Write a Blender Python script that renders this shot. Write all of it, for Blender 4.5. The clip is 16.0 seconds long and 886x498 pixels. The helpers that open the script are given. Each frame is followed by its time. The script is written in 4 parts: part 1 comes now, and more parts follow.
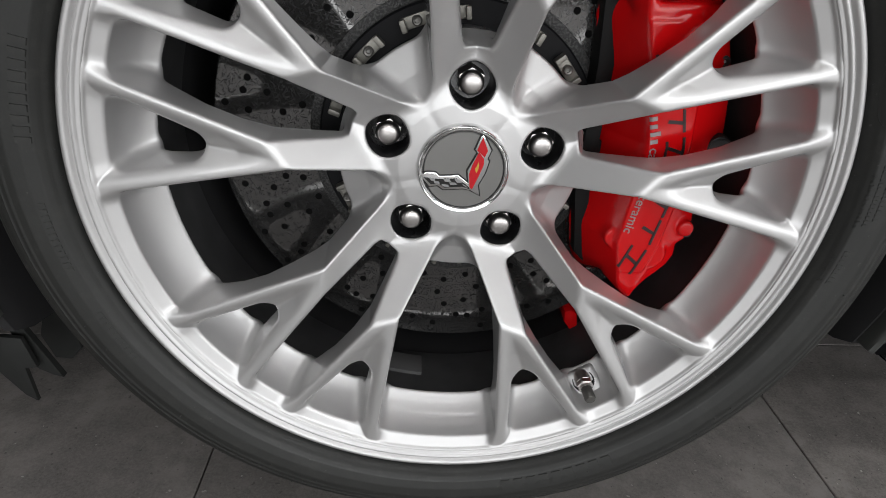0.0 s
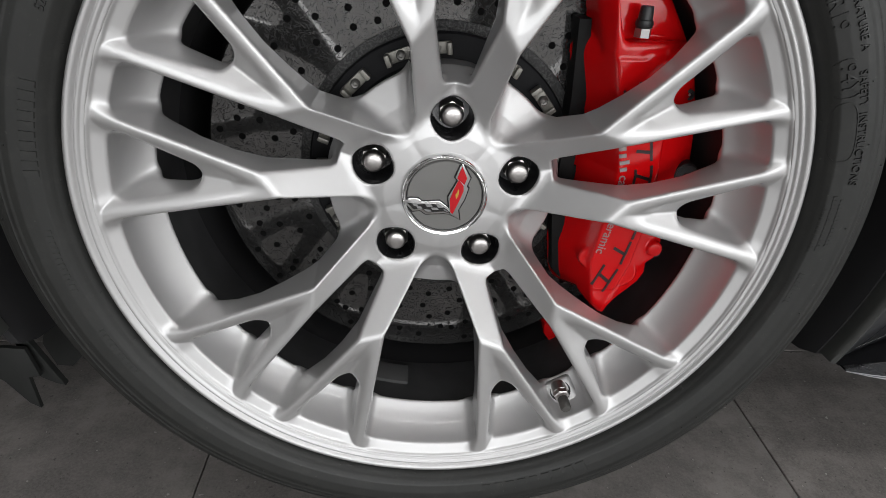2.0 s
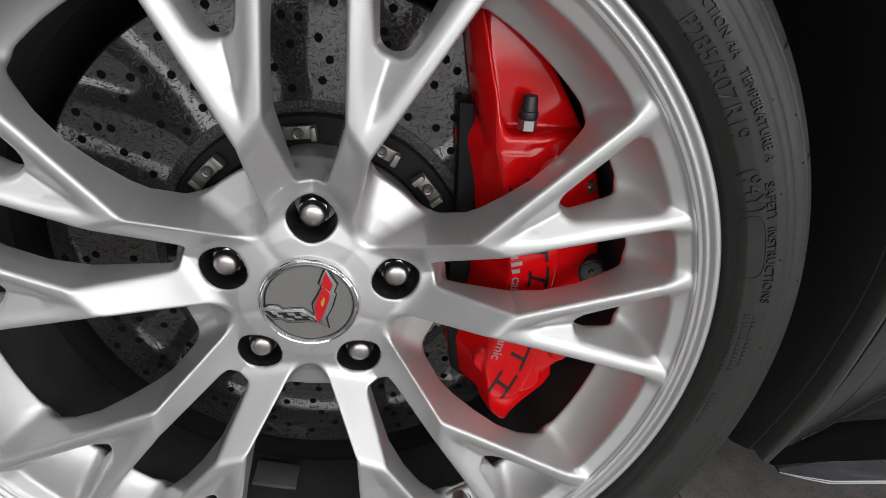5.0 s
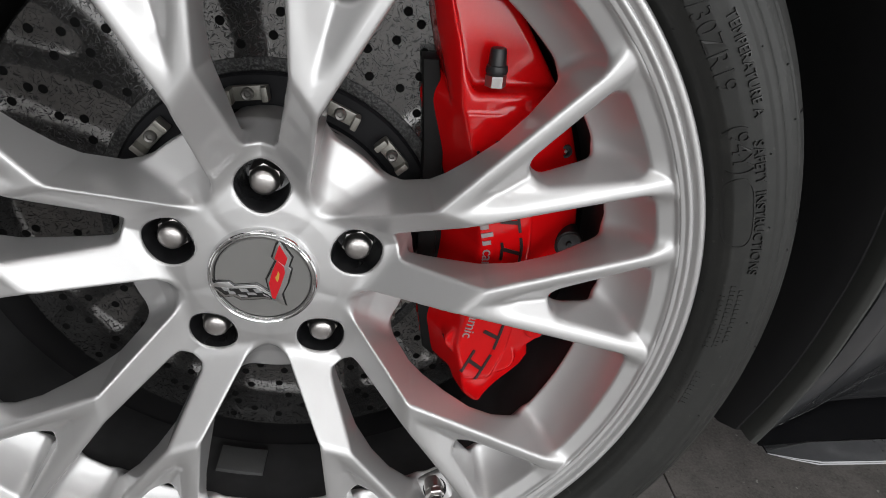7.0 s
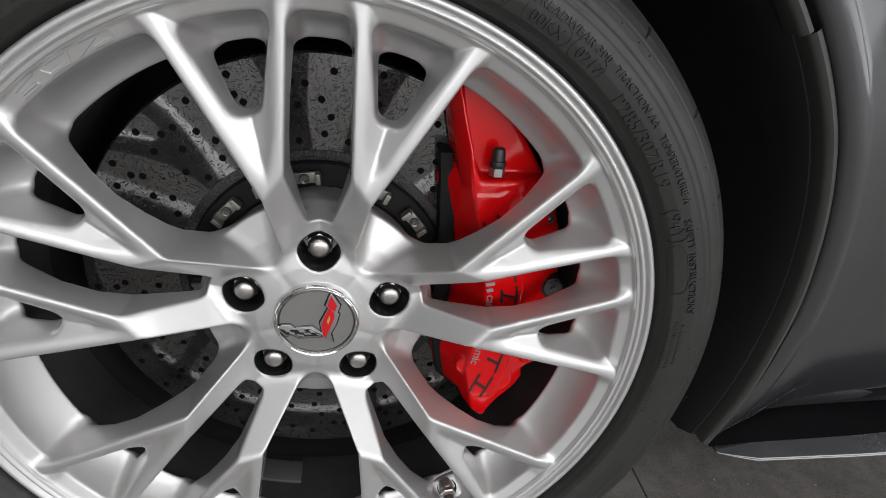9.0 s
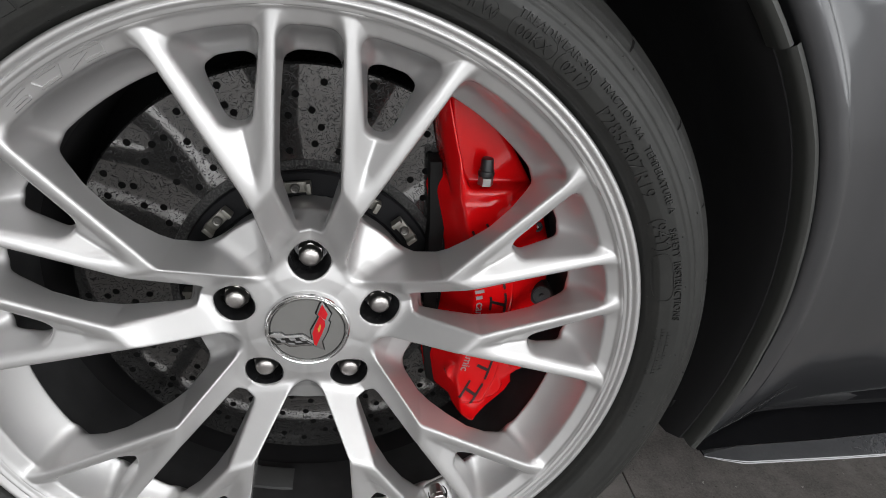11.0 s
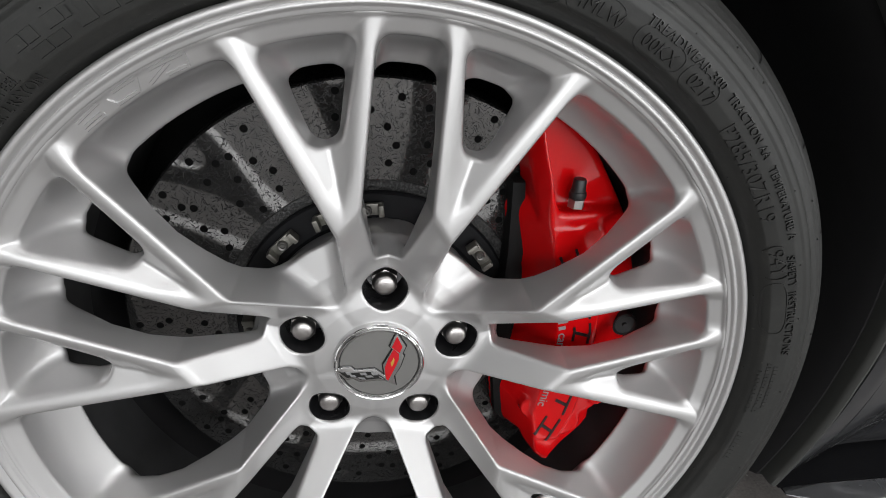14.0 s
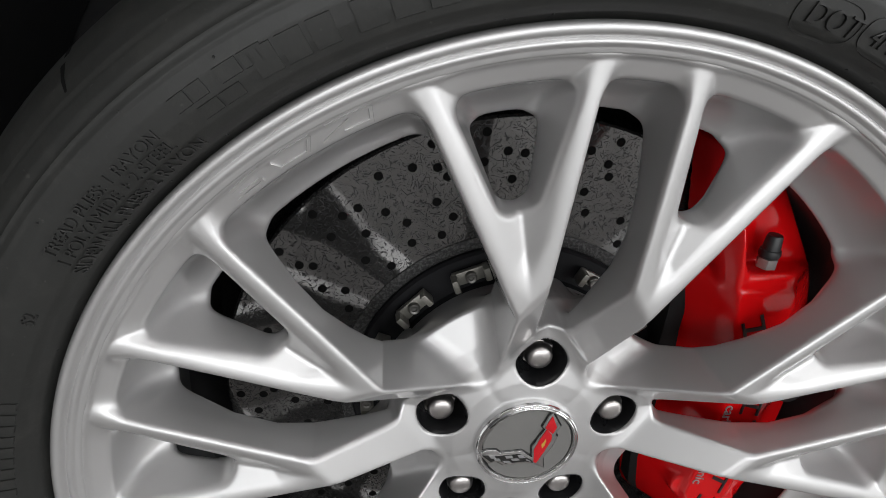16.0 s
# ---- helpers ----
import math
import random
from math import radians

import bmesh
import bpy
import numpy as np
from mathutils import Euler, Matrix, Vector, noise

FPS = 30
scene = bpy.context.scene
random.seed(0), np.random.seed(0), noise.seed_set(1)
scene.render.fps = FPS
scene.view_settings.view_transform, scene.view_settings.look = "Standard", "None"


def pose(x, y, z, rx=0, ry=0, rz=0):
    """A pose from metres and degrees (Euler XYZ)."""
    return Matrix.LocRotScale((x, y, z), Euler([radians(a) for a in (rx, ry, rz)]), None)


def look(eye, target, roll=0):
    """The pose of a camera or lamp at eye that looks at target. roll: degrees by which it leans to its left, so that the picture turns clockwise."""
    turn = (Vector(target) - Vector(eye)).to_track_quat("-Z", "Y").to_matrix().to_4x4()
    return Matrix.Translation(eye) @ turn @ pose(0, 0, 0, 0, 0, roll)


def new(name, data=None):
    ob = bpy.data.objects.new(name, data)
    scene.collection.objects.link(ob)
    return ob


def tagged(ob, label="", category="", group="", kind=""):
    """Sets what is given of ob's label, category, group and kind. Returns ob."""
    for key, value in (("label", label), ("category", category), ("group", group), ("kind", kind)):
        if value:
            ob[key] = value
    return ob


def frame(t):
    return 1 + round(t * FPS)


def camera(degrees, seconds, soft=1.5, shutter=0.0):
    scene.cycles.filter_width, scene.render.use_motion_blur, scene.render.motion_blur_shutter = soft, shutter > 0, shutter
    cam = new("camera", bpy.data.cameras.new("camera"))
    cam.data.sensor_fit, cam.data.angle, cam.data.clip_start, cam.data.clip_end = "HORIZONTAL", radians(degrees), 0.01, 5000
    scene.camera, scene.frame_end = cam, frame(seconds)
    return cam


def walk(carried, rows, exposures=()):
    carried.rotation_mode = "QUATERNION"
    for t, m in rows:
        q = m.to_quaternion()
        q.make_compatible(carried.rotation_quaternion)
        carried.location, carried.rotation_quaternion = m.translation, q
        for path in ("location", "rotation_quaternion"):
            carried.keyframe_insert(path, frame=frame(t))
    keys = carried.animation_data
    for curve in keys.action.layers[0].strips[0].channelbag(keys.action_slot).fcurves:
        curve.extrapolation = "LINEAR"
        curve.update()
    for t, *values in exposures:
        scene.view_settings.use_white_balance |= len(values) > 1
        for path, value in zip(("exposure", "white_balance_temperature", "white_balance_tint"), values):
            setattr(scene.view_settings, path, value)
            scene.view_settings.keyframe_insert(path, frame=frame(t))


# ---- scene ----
# The camera: seconds, metres, degrees
cam = camera(73.38, 16.0, 0.8)
ROWS = [
    (0, -0.0376, -0.4243, 0.4826, 61.44, -2.6, -2.12),
    (0.5, -0.0306, -0.4188, 0.4581, 60.63, -2.33, -2.13),
    (1, -0.0258, -0.4216, 0.4528, 60.73, -2.42, -2.33),
    (1.5, -0.0262, -0.4323, 0.4826, 60.99, -2.64, -2.44),
    (2, -0.0288, -0.4404, 0.5145, 61.03, -2.83, -2.43),
    (2.5, -0.0262, -0.4401, 0.5384, 61.05, -3.0, -2.55),
    (3, -0.0215, -0.4313, 0.5563, 61.53, -3.19, -2.85),
    (3.5, -0.0037, -0.4441, 0.5879, 62.17, -3.3, -3.58),
    (4, 0.0112, -0.4149, 0.5787, 61.6, -3.44, -3.14),
    (4.5, 0.0314, -0.3884, 0.569, 61.54, -3.52, -3.45),
    (5, 0.054, -0.3554, 0.5546, 61.64, -3.58, -3.83),
    (5.2, 0.067, -0.3461, 0.5428, 62.06, -3.07, -3.67),
    (7.3, 0.0756, -0.3343, 0.535, 59.85, -3.68, -4.83),
    (7.5, 0.0675, -0.3457, 0.5454, 60.44, -3.72, -5.27),
    (8, 0.0509, -0.3917, 0.5799, 61.38, -4.0, -6.61),
    (8.5, 0.036, -0.4123, 0.6021, 61.66, -3.87, -6.68),
    (11, 0.0376, -0.417, 0.6146, 62.21, -4.0, -7.46),
    (11.5, 0.0699, -0.4521, 0.6075, 61.98, -4.29, -7.86),
    (12, 0.0879, -0.4761, 0.5798, 61.88, -4.37, -8.23),
    (12.5, 0.0903, -0.4759, 0.5827, 62.13, -4.36, -8.17),
    (13, 0.0568, -0.4524, 0.5793, 62.36, -4.19, -7.71),
    (13.5, 0.0267, -0.3961, 0.5813, 62.98, -3.93, -7.07),
    (14, -0.0167, -0.3737, 0.6034, 63.44, -3.88, -7.23),
    (14.5, -0.051, -0.3542, 0.6083, 63.73, -3.52, -6.8),
    (15, -0.0771, -0.3233, 0.6061, 63.64, -3.88, -7.09),
    (15.5, -0.0932, -0.3085, 0.6099, 63.55, -3.98, -7.23),
    (16, -0.109, -0.2872, 0.6074, 63.14, -3.8, -7.27),
]
walk(cam, [(t, pose(*p)) for t, *p in ROWS], [(0, -0.20), (3, -0.21), (5, -0.06), (8, -0.06), (12.5, 0.06), (14, -0.02), (16, -0.13)])
# ---- end of path ----

# ------------------------------------------------------------------ world and lights
world = bpy.data.worlds.new("world")
scene.world = world
world.use_nodes = True
world.node_tree.nodes["Background"].inputs[0].default_value = (0.5, 0.55, 0.6, 1)
world.node_tree.nodes["Background"].inputs[1].default_value = 0.02


def area_lamp(name, eye, target, sx, sy, watts, colour=(1, 0.985, 0.985)):
    data = bpy.data.lights.new(name, "AREA")
    data.shape, data.size, data.size_y, data.energy, data.color = "RECTANGLE", sx, sy, watts, colour
    ob = new(name, data)
    ob.matrix_world = look(eye, target)
    return ob


ROOM_TOP = 2.9
LAMP_ROWS = ((-0.85, 2.2), (-2.9, 4.0))
LAMP_X = (-0.1, 2.05, 4.2)
# two unseen windows, added as soft fill from the front and the right
ADDED_WINDOW = (-1.8, 5.4, 0.15, 2.25)
ADDED_SIDE_WINDOW = (-4.2, -0.6, 0.25, 2.5)
for lamp_y, watts in LAMP_ROWS:
    for lamp_x in LAMP_X:
        area_lamp("ceiling_lamp_light", (lamp_x, lamp_y, ROOM_TOP - 0.09), (lamp_x, lamp_y, 0), 1.9, 0.10, watts)

# fill lamps in the openings of the added windows
area_lamp("added_window_fill", ((ADDED_WINDOW[0] + ADDED_WINDOW[1]) / 2, -4.45, (ADDED_WINDOW[2] + ADDED_WINDOW[3]) / 2), ((ADDED_WINDOW[0] + ADDED_WINDOW[1]) / 2, 0, (ADDED_WINDOW[2] + ADDED_WINDOW[3]) / 2), ADDED_WINDOW[1] - ADDED_WINDOW[0], ADDED_WINDOW[3] - ADDED_WINDOW[2], 225.0, (0.97, 0.985, 1.0))
area_lamp("added_window_fill", (6.05, (ADDED_SIDE_WINDOW[0] + ADDED_SIDE_WINDOW[1]) / 2, (ADDED_SIDE_WINDOW[2] + ADDED_SIDE_WINDOW[3]) / 2), (0, (ADDED_SIDE_WINDOW[0] + ADDED_SIDE_WINDOW[1]) / 2, (ADDED_SIDE_WINDOW[2] + ADDED_SIDE_WINDOW[3]) / 2), ADDED_SIDE_WINDOW[1] - ADDED_SIDE_WINDOW[0], ADDED_SIDE_WINDOW[3] - ADDED_SIDE_WINDOW[2], 65.0, (0.97, 0.985, 1.0))

# ------------------------------------------------------------------ materials


class Nodes:
    """Short-hand for a node material."""

    def __init__(self, name):
        self.mat = bpy.data.materials.new(name)
        self.mat.use_nodes = True
        self.tree = self.mat.node_tree
        self.bsdf = self.tree.nodes["Principled BSDF"]
        self.coord = self.add("ShaderNodeTexCoord").outputs["Object"]

    def add(self, kind, **props):
        node = self.tree.nodes.new(kind)
        for key, value in props.items():
            setattr(node, key, value)
        return node

    def link(self, a, b):
        self.tree.links.new(a, b)

    def noise(self, scale, detail=4.0, rough=0.55, vector=None):
        node = self.add("ShaderNodeTexNoise")
        node.inputs["Scale"].default_value = scale
        node.inputs["Detail"].default_value = detail
        node.inputs["Roughness"].default_value = rough
        self.link(vector or self.coord, node.inputs["Vector"])
        return node.outputs["Fac"]

    def ramp(self, fac, stops):
        node = self.add("ShaderNodeValToRGB")
        el = node.color_ramp.elements
        el[0].position, el[0].color = stops[0][0], (*stops[0][1], 1)
        el[1].position, el[1].color = stops[-1][0], (*stops[-1][1], 1)
        for p, c in stops[1:-1]:
            e = el.new(p)
            e.color = (*c, 1)
        self.link(fac, node.inputs["Fac"])
        return node.outputs["Color"]

    def span(self, fac, lo, hi):
        node = self.add("ShaderNodeMapRange")
        node.inputs["To Min"].default_value, node.inputs["To Max"].default_value = lo, hi
        self.link(fac, node.inputs["Value"])
        return node.outputs["Result"]

    def mixed(self, fac, a, b, kind="MIX"):
        node = self.add("ShaderNodeMix", data_type="RGBA", blend_type=kind)
        if isinstance(fac, (int, float)):
            node.inputs[0].default_value = fac
        else:
            self.link(fac, node.inputs[0])
        for socket, value in ((node.inputs[6], a), (node.inputs[7], b)):
            if isinstance(value, tuple):
                socket.default_value = (*value, 1)
            else:
                self.link(value, socket)
        return node.outputs[2]

    def bump(self, height, distance, strength=1.0):
        node = self.add("ShaderNodeBump")
        node.inputs["Distance"].default_value = distance
        node.inputs["Strength"].default_value = strength
        self.link(height, node.inputs["Height"])
        self.link(node.outputs["Normal"], self.bsdf.inputs["Normal"])

    def put(self, **values):
        for key, value in values.items():
            socket = self.bsdf.inputs[key.replace("_", " ")]
            if isinstance(value, tuple):
                socket.default_value = (*value, 1)
            elif isinstance(value, (int, float)):
                socket.default_value = value
            else:
                self.link(value, socket)
        return self.mat


def silver_paint():
    n = Nodes("silver_wheel_paint")
    flake = n.noise(1800, 2)
    wide = n.noise(9, 4)
    colour = n.mixed(n.span(wide, 0.0, 1.0), (0.585, 0.579, 0.577), (0.64, 0.633, 0.630))
    n.bump(flake, 0.00003, 0.25)
    return n.put(Base_Color=colour, Metallic=0.87, Roughness=n.span(n.noise(30, 3), 0.50, 0.58), Coat_Weight=1.0, Coat_Roughness=0.03)


def plain(name, colour, metallic=0.0, lo=0.3, hi=0.5, scale=60, vary=0.12, bump=0.00005, coat=0.0):
    n = Nodes(name)
    f = n.noise(scale, 5)
    a = tuple(c * (1 - vary) for c in colour)
    b = tuple(c * (1 + vary) for c in colour)
    n.bump(n.noise(scale * 6, 3), bump, 0.4)
    return n.put(Base_Color=n.mixed(f, a, b), Metallic=metallic, Roughness=n.span(n.noise(scale * 0.4, 4), lo, hi), Coat_Weight=coat, Coat_Roughness=0.05)


def rubber():
    n = Nodes("tyre_rubber")
    wide = n.noise(14, 5, 0.6)
    fine = n.noise(420, 3)
    colour = n.mixed(wide, (0.0120, 0.0123, 0.0113), (0.0230, 0.0235, 0.0216))
    dust = n.ramp(n.noise(75, 6, 0.7), [(0.52, (0, 0, 0)), (0.72, (1, 1, 1))])
    colour = n.mixed(n.span(dust, 0.0, 0.35), colour, (0.046, 0.044, 0.040))
    specks = n.ramp(n.noise(260, 2, 0.5), [(0.72, (0, 0, 0)), (0.76, (1, 1, 1))])
    colour = n.mixed(n.span(specks, 0.0, 0.5), colour, (0.075, 0.072, 0.066))
    rough = n.span(n.noise(40, 4), 0.44, 0.62)
    n.bump(n.mixed(0.45, fine, n.noise(110, 5, 0.65)), 0.00035, 0.45)
    return n.put(Base_Color=colour, Roughness=rough, Specular_IOR_Level=0.5)


def carbon_ceramic():
    n = Nodes("carbon_ceramic")
    masks = []
    for i, (ang, sc) in enumerate(((0.2, 1.0), (0.75, 1.1), (1.3, 0.9), (1.85, 1.2), (2.4, 1.0), (2.9, 0.95))):
        m = n.add("ShaderNodeMapping", vector_type="TEXTURE")
        m.inputs["Rotation"].default_value = (0, ang, 0)
        m.inputs["Location"].default_value = (i * 3.1, 0, i * 1.7)
        m.inputs["Scale"].default_value = (1 / (170 * sc), 1 / 170, 1 / (900 * sc))
        n.link(n.coord, m.inputs["Vector"])
        f = n.noise(1.0, 2, 0.5, m.outputs["Vector"])
        masks.append(n.ramp(f, [(0.605, (0, 0, 0)), (0.665, (1, 1, 1))]))
    fibre = masks[0]
    for m in masks[1:]:
        fibre = n.mixed(1.0, fibre, m, "LIGHTEN")
    base = n.mixed(n.noise(50, 5, 0.6), (0.105, 0.103, 0.101), (0.205, 0.201, 0.198))
    colour = n.mixed(fibre, base, (0.03, 0.03, 0.031))
    rough = n.mixed(fibre, (0.06, 0.06, 0.06), (0.42, 0.42, 0.42))
    return n.put(Base_Color=colour, Roughness=rough, Metallic=0.9)


def floor_tile():
    n = Nodes("floor_tile")
    n.coord = n.add("ShaderNodeNewGeometry").outputs["Position"]
    info = n.add("ShaderNodeObjectInfo")
    wide = n.noise(4.5, 6, 0.68)
    mid = n.noise(30, 6, 0.72)
    fine = n.noise(330, 4, 0.75)
    c = n.mixed(n.ramp(wide, [(0.38, (0, 0, 0)), (0.62, (1, 1, 1))]), (0.130, 0.117, 0.109), (0.288, 0.262, 0.247))
    c = n.mixed(n.span(n.ramp(mid, [(0.42, (0, 0, 0)), (0.60, (1, 1, 1))]), 0.0, 0.65), c, (0.090, 0.081, 0.077))
    c = n.mixed(n.span(n.ramp(fine, [(0.36, (0, 0, 0)), (0.66, (1, 1, 1))]), 0.0, 0.5), c, (0.33, 0.31, 0.295))
    pits = n.ramp(n.noise(170, 2, 0.5), [(0.68, (0, 0, 0)), (0.72, (1, 1, 1))])
    c = n.mixed(n.span(pits, 0, 0.7), c, (0.05, 0.045, 0.042))
    spots = n.ramp(n.noise(120, 2, 0.5), [(0.72, (0, 0, 0)), (0.74, (1, 1, 1))])
    c = n.mixed(n.span(spots, 0, 0.75), c, (0.55, 0.52, 0.49))
    c = n.mixed(n.span(info.outputs["Random"], 0.0, 0.25), c, (0.14, 0.134, 0.13))
    n.bump(n.noise(260, 6, 0.7), 0.0006, 0.5)
    return n.put(Base_Color=c, Roughness=n.span(wide, 0.45, 0.65))


def raw_carbon():
    n = Nodes("raw_carbon_edge")
    chips = n.ramp(n.noise(520, 3, 0.6), [(0.47, (0, 0, 0)), (0.58, (1, 1, 1))])
    c = n.mixed(chips, (0.007, 0.007, 0.007), (0.05, 0.049, 0.048))
    n.bump(n.noise(420, 3, 0.6), 0.0012, 0.8)
    return n.put(Base_Color=c, Roughness=0.42, Metallic=0.3)


def car_paint():
    n = Nodes("dark_grey_car_paint")
    flake = n.noise(2600, 1)
    c = n.mixed(n.span(flake, 0, 1), (0.048, 0.049, 0.052), (0.074, 0.075, 0.080))
    return n.put(Base_Color=c, Metallic=0.6, Roughness=n.span(flake, 0.36, 0.46), Coat_Weight=1.0, Coat_Roughness=0.11)


M_SILVER = silver_paint()
M_RUBBER = rubber()
M_LETTER = plain("tyre_lettering", (0.021, 0.021, 0.020), 0, 0.38, 0.48, 200)
M_DISC = carbon_ceramic()
M_TILE = floor_tile()
M_GROUT = plain("tile_joint", (0.045, 0.038, 0.034), 0, 0.8, 0.95, 90)
M_PAINT = car_paint()
M_RED = plain("red_caliper_enamel", (0.56, 0.0035, 0.005), 0, 0.08, 0.14, 25, 0.08, 0.00015, 0.0)
M_BLACK = plain("black_plastic", (0.012, 0.012, 0.013), 0, 0.35, 0.55, 80)
M_WELL = plain("well_plastic", (0.012, 0.012, 0.013), 0, 0.22, 0.35, 80)
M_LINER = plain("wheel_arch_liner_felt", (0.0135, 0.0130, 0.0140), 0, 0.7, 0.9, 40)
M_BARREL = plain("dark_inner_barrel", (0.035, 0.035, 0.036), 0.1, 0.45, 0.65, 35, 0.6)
M_NUT = plain("lug_nut_steel", (0.56, 0.535, 0.52), 1.0, 0.28, 0.42, 220, 0.16, 0.00012)
M_CHROME = plain("chrome", (0.80, 0.80, 0.80), 1.0, 0.06, 0.12, 60, 0.03, 0.00001)
M_CAP = plain("cap_grey", (0.24, 0.236, 0.228), 0.35, 0.22, 0.30, 40, 0.04, 0.00001, 0.3)
M_EMB_RED = plain("emblem_red", (0.50, 0.012, 0.018), 0, 0.2, 0.3, 60, 0.05, 0.00001, 0.0)
M_EMB_BLACK = plain("emblem_black", (0.012, 0.012, 0.012), 0, 0.15, 0.25, 60, 0.05, 0.00001, 0.8)
M_EMB_WHITE = plain("emblem_white", (0.42, 0.42, 0.42), 0.6, 0.2, 0.3, 60, 0.05, 0.00001)
M_EMB_GOLD = plain("emblem_gold", (0.75, 0.42, 0.08), 0.4, 0.2, 0.3, 60, 0.05, 0.00001)
M_HAT = plain("disc_bell", (0.008, 0.008, 0.009), 0.0, 0.5, 0.7, 50)
M_BOLT = plain("zinc_bolt", (0.17, 0.165, 0.155), 0.85, 0.38, 0.52, 90, 0.3)
M_CLIP = plain("float_clip_steel", (0.20, 0.193, 0.172), 0.6, 0.36, 0.5, 90, 0.2)
M_RAW = raw_carbon()
M_ZINC = plain("bright_zinc", (0.36, 0.35, 0.34), 0.9, 0.28, 0.4, 90, 0.2)
M_PAD = plain("brake_pad", (0.009, 0.009, 0.009), 0.0, 0.5, 0.7, 120)
# black for drilled holes and tyre cuts, their shade put into the colour
M_RECESS_SHADE = plain("recess_shade", (0.003, 0.003, 0.003), 0, 0.8, 0.95, 120)
# dark panel paint, with the recess's dim reflection put into the colour
M_SKIRT = plain("dark_recess_panel", (0.004, 0.004, 0.005), 0, 0.5, 0.65, 100, 0.1, 0.00001)
M_FILM = plain("pale_film_edge", (0.30, 0.30, 0.30), 0, 0.4, 0.6, 80)
M_TRIM = plain("arch_trim_plastic", (0.044, 0.045, 0.042), 0, 0.45, 0.6, 80)
M_GREYP = plain("grey_plastic", (0.05, 0.052, 0.052), 0, 0.4, 0.6, 80)
M_DEFLECT = plain("dark_deflector_plastic", (0.017, 0.018, 0.017), 0, 0.45, 0.65, 80)
M_WEIGHT = plain("balance_weight", (0.10, 0.10, 0.10), 0.3, 0.45, 0.6, 60)
M_PRINT = plain("printed_black", (0.012, 0.010, 0.010), 0, 0.3, 0.4, 60)
M_PRINT_GREY = plain("printed_grey", (0.30, 0.26, 0.255), 0.1, 0.3, 0.4, 60)
M_WALL = plain("wall_paint", (0.38, 0.38, 0.37), 0, 0.6, 0.8, 6)
# for the west wall, dark so that little light bounces from the left
M_WALL_DARK = plain("light_damping_paint", (0.10, 0.10, 0.10), 0, 0.6, 0.8, 6)
M_CEIL = plain("ceiling_paint", (0.60, 0.60, 0.59), 0, 0.7, 0.9, 6)
M_SILL = plain("sill_paint", (0.055, 0.056, 0.060), 0.3, 0.10, 0.16, 300, 0.15, 0.00001, 1.0)
M_SKIRT.node_tree.nodes["Principled BSDF"].inputs["Specular IOR Level"].default_value = 0.12
M_RED.node_tree.nodes["Principled BSDF"].inputs["Specular IOR Level"].default_value = 0.4
for dull in (M_PAD, M_RECESS_SHADE):
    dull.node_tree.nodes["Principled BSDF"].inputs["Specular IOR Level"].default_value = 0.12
M_HAT.node_tree.nodes["Principled BSDF"].inputs["Specular IOR Level"].default_value = 0.15


def lamp_glow():
    n = Nodes("lamp_glow")
    n.put(Base_Color=(0.8, 0.8, 0.8), Emission_Color=(1, 0.985, 0.985))
    n.bsdf.inputs["Emission Strength"].default_value = 6.0
    return n.mat


M_GLOW = lamp_glow()

# ------------------------------------------------------------------ mesh helpers


def mesh_object(name, verts, faces, material, parent=None, label="", normals=None, smooth=True):
    me = bpy.data.meshes.new(name)
    me.from_pydata([tuple(v) for v in np.asarray(verts).tolist()], [], [tuple(f) for f in faces])
    me.materials.append(material)
    me.polygons.foreach_set("use_smooth", [smooth] * len(me.polygons))
    if normals is not None:
        me.normals_split_custom_set_from_vertices(np.asarray(normals).tolist())
    ob = new(name, me)
    ob.parent = parent
    return tagged(ob, label)


def part(name, bm, material, parent, label="", angle=35):
    """Links a bmesh as one mesh object under its thing or part."""
    me = bpy.data.meshes.new(name)
    bmesh.ops.recalc_face_normals(bm, faces=bm.faces)
    for f in bm.faces:
        f.smooth = True
    for e in bm.edges:
        if len(e.link_faces) == 2 and e.calc_face_angle(0) > radians(angle):
            e.smooth = False
    bm.to_mesh(me)
    bm.free()
    me.materials.append(material)
    ob = new(name, me)
    ob.parent = parent
    return tagged(ob, label)


def box(cx, cy, cz, sx, sy, sz, bevel=0.0, segments=2, turn=None):
    bm = bmesh.new()
    bmesh.ops.create_cube(bm, size=1)
    bmesh.ops.scale(bm, vec=(sx, sy, sz), verts=bm.verts)
    if bevel:
        bmesh.ops.bevel(bm, geom=bm.edges[:], offset=bevel, segments=segments, profile=0.6, affect="EDGES")
    if turn is not None:
        bmesh.ops.transform(bm, matrix=turn, verts=bm.verts)
    bmesh.ops.translate(bm, vec=(cx, cy, cz), verts=bm.verts)
    return bm


def prism(points, y0, y1, bevel=0.0, segments=2):
    """A plate with an outline in x and z, from y0 (front) to y1."""
    bm = bmesh.new()
    front = [bm.verts.new((x, y0, z)) for x, z in points]
    face = bm.faces.new(front)
    out = bmesh.ops.extrude_face_region(bm, geom=[face])
    bmesh.ops.translate(bm, vec=(0, y1 - y0, 0), verts=[v for v in out["geom"] if isinstance(v, bmesh.types.BMVert)])
    if bevel:
        edges = [e for e in bm.edges if all(abs(v.co.y - y0) < 1e-7 for v in e.verts)]
        bmesh.ops.bevel(bm, geom=edges, offset=bevel, segments=segments, profile=0.6, affect="EDGES")
    return bm


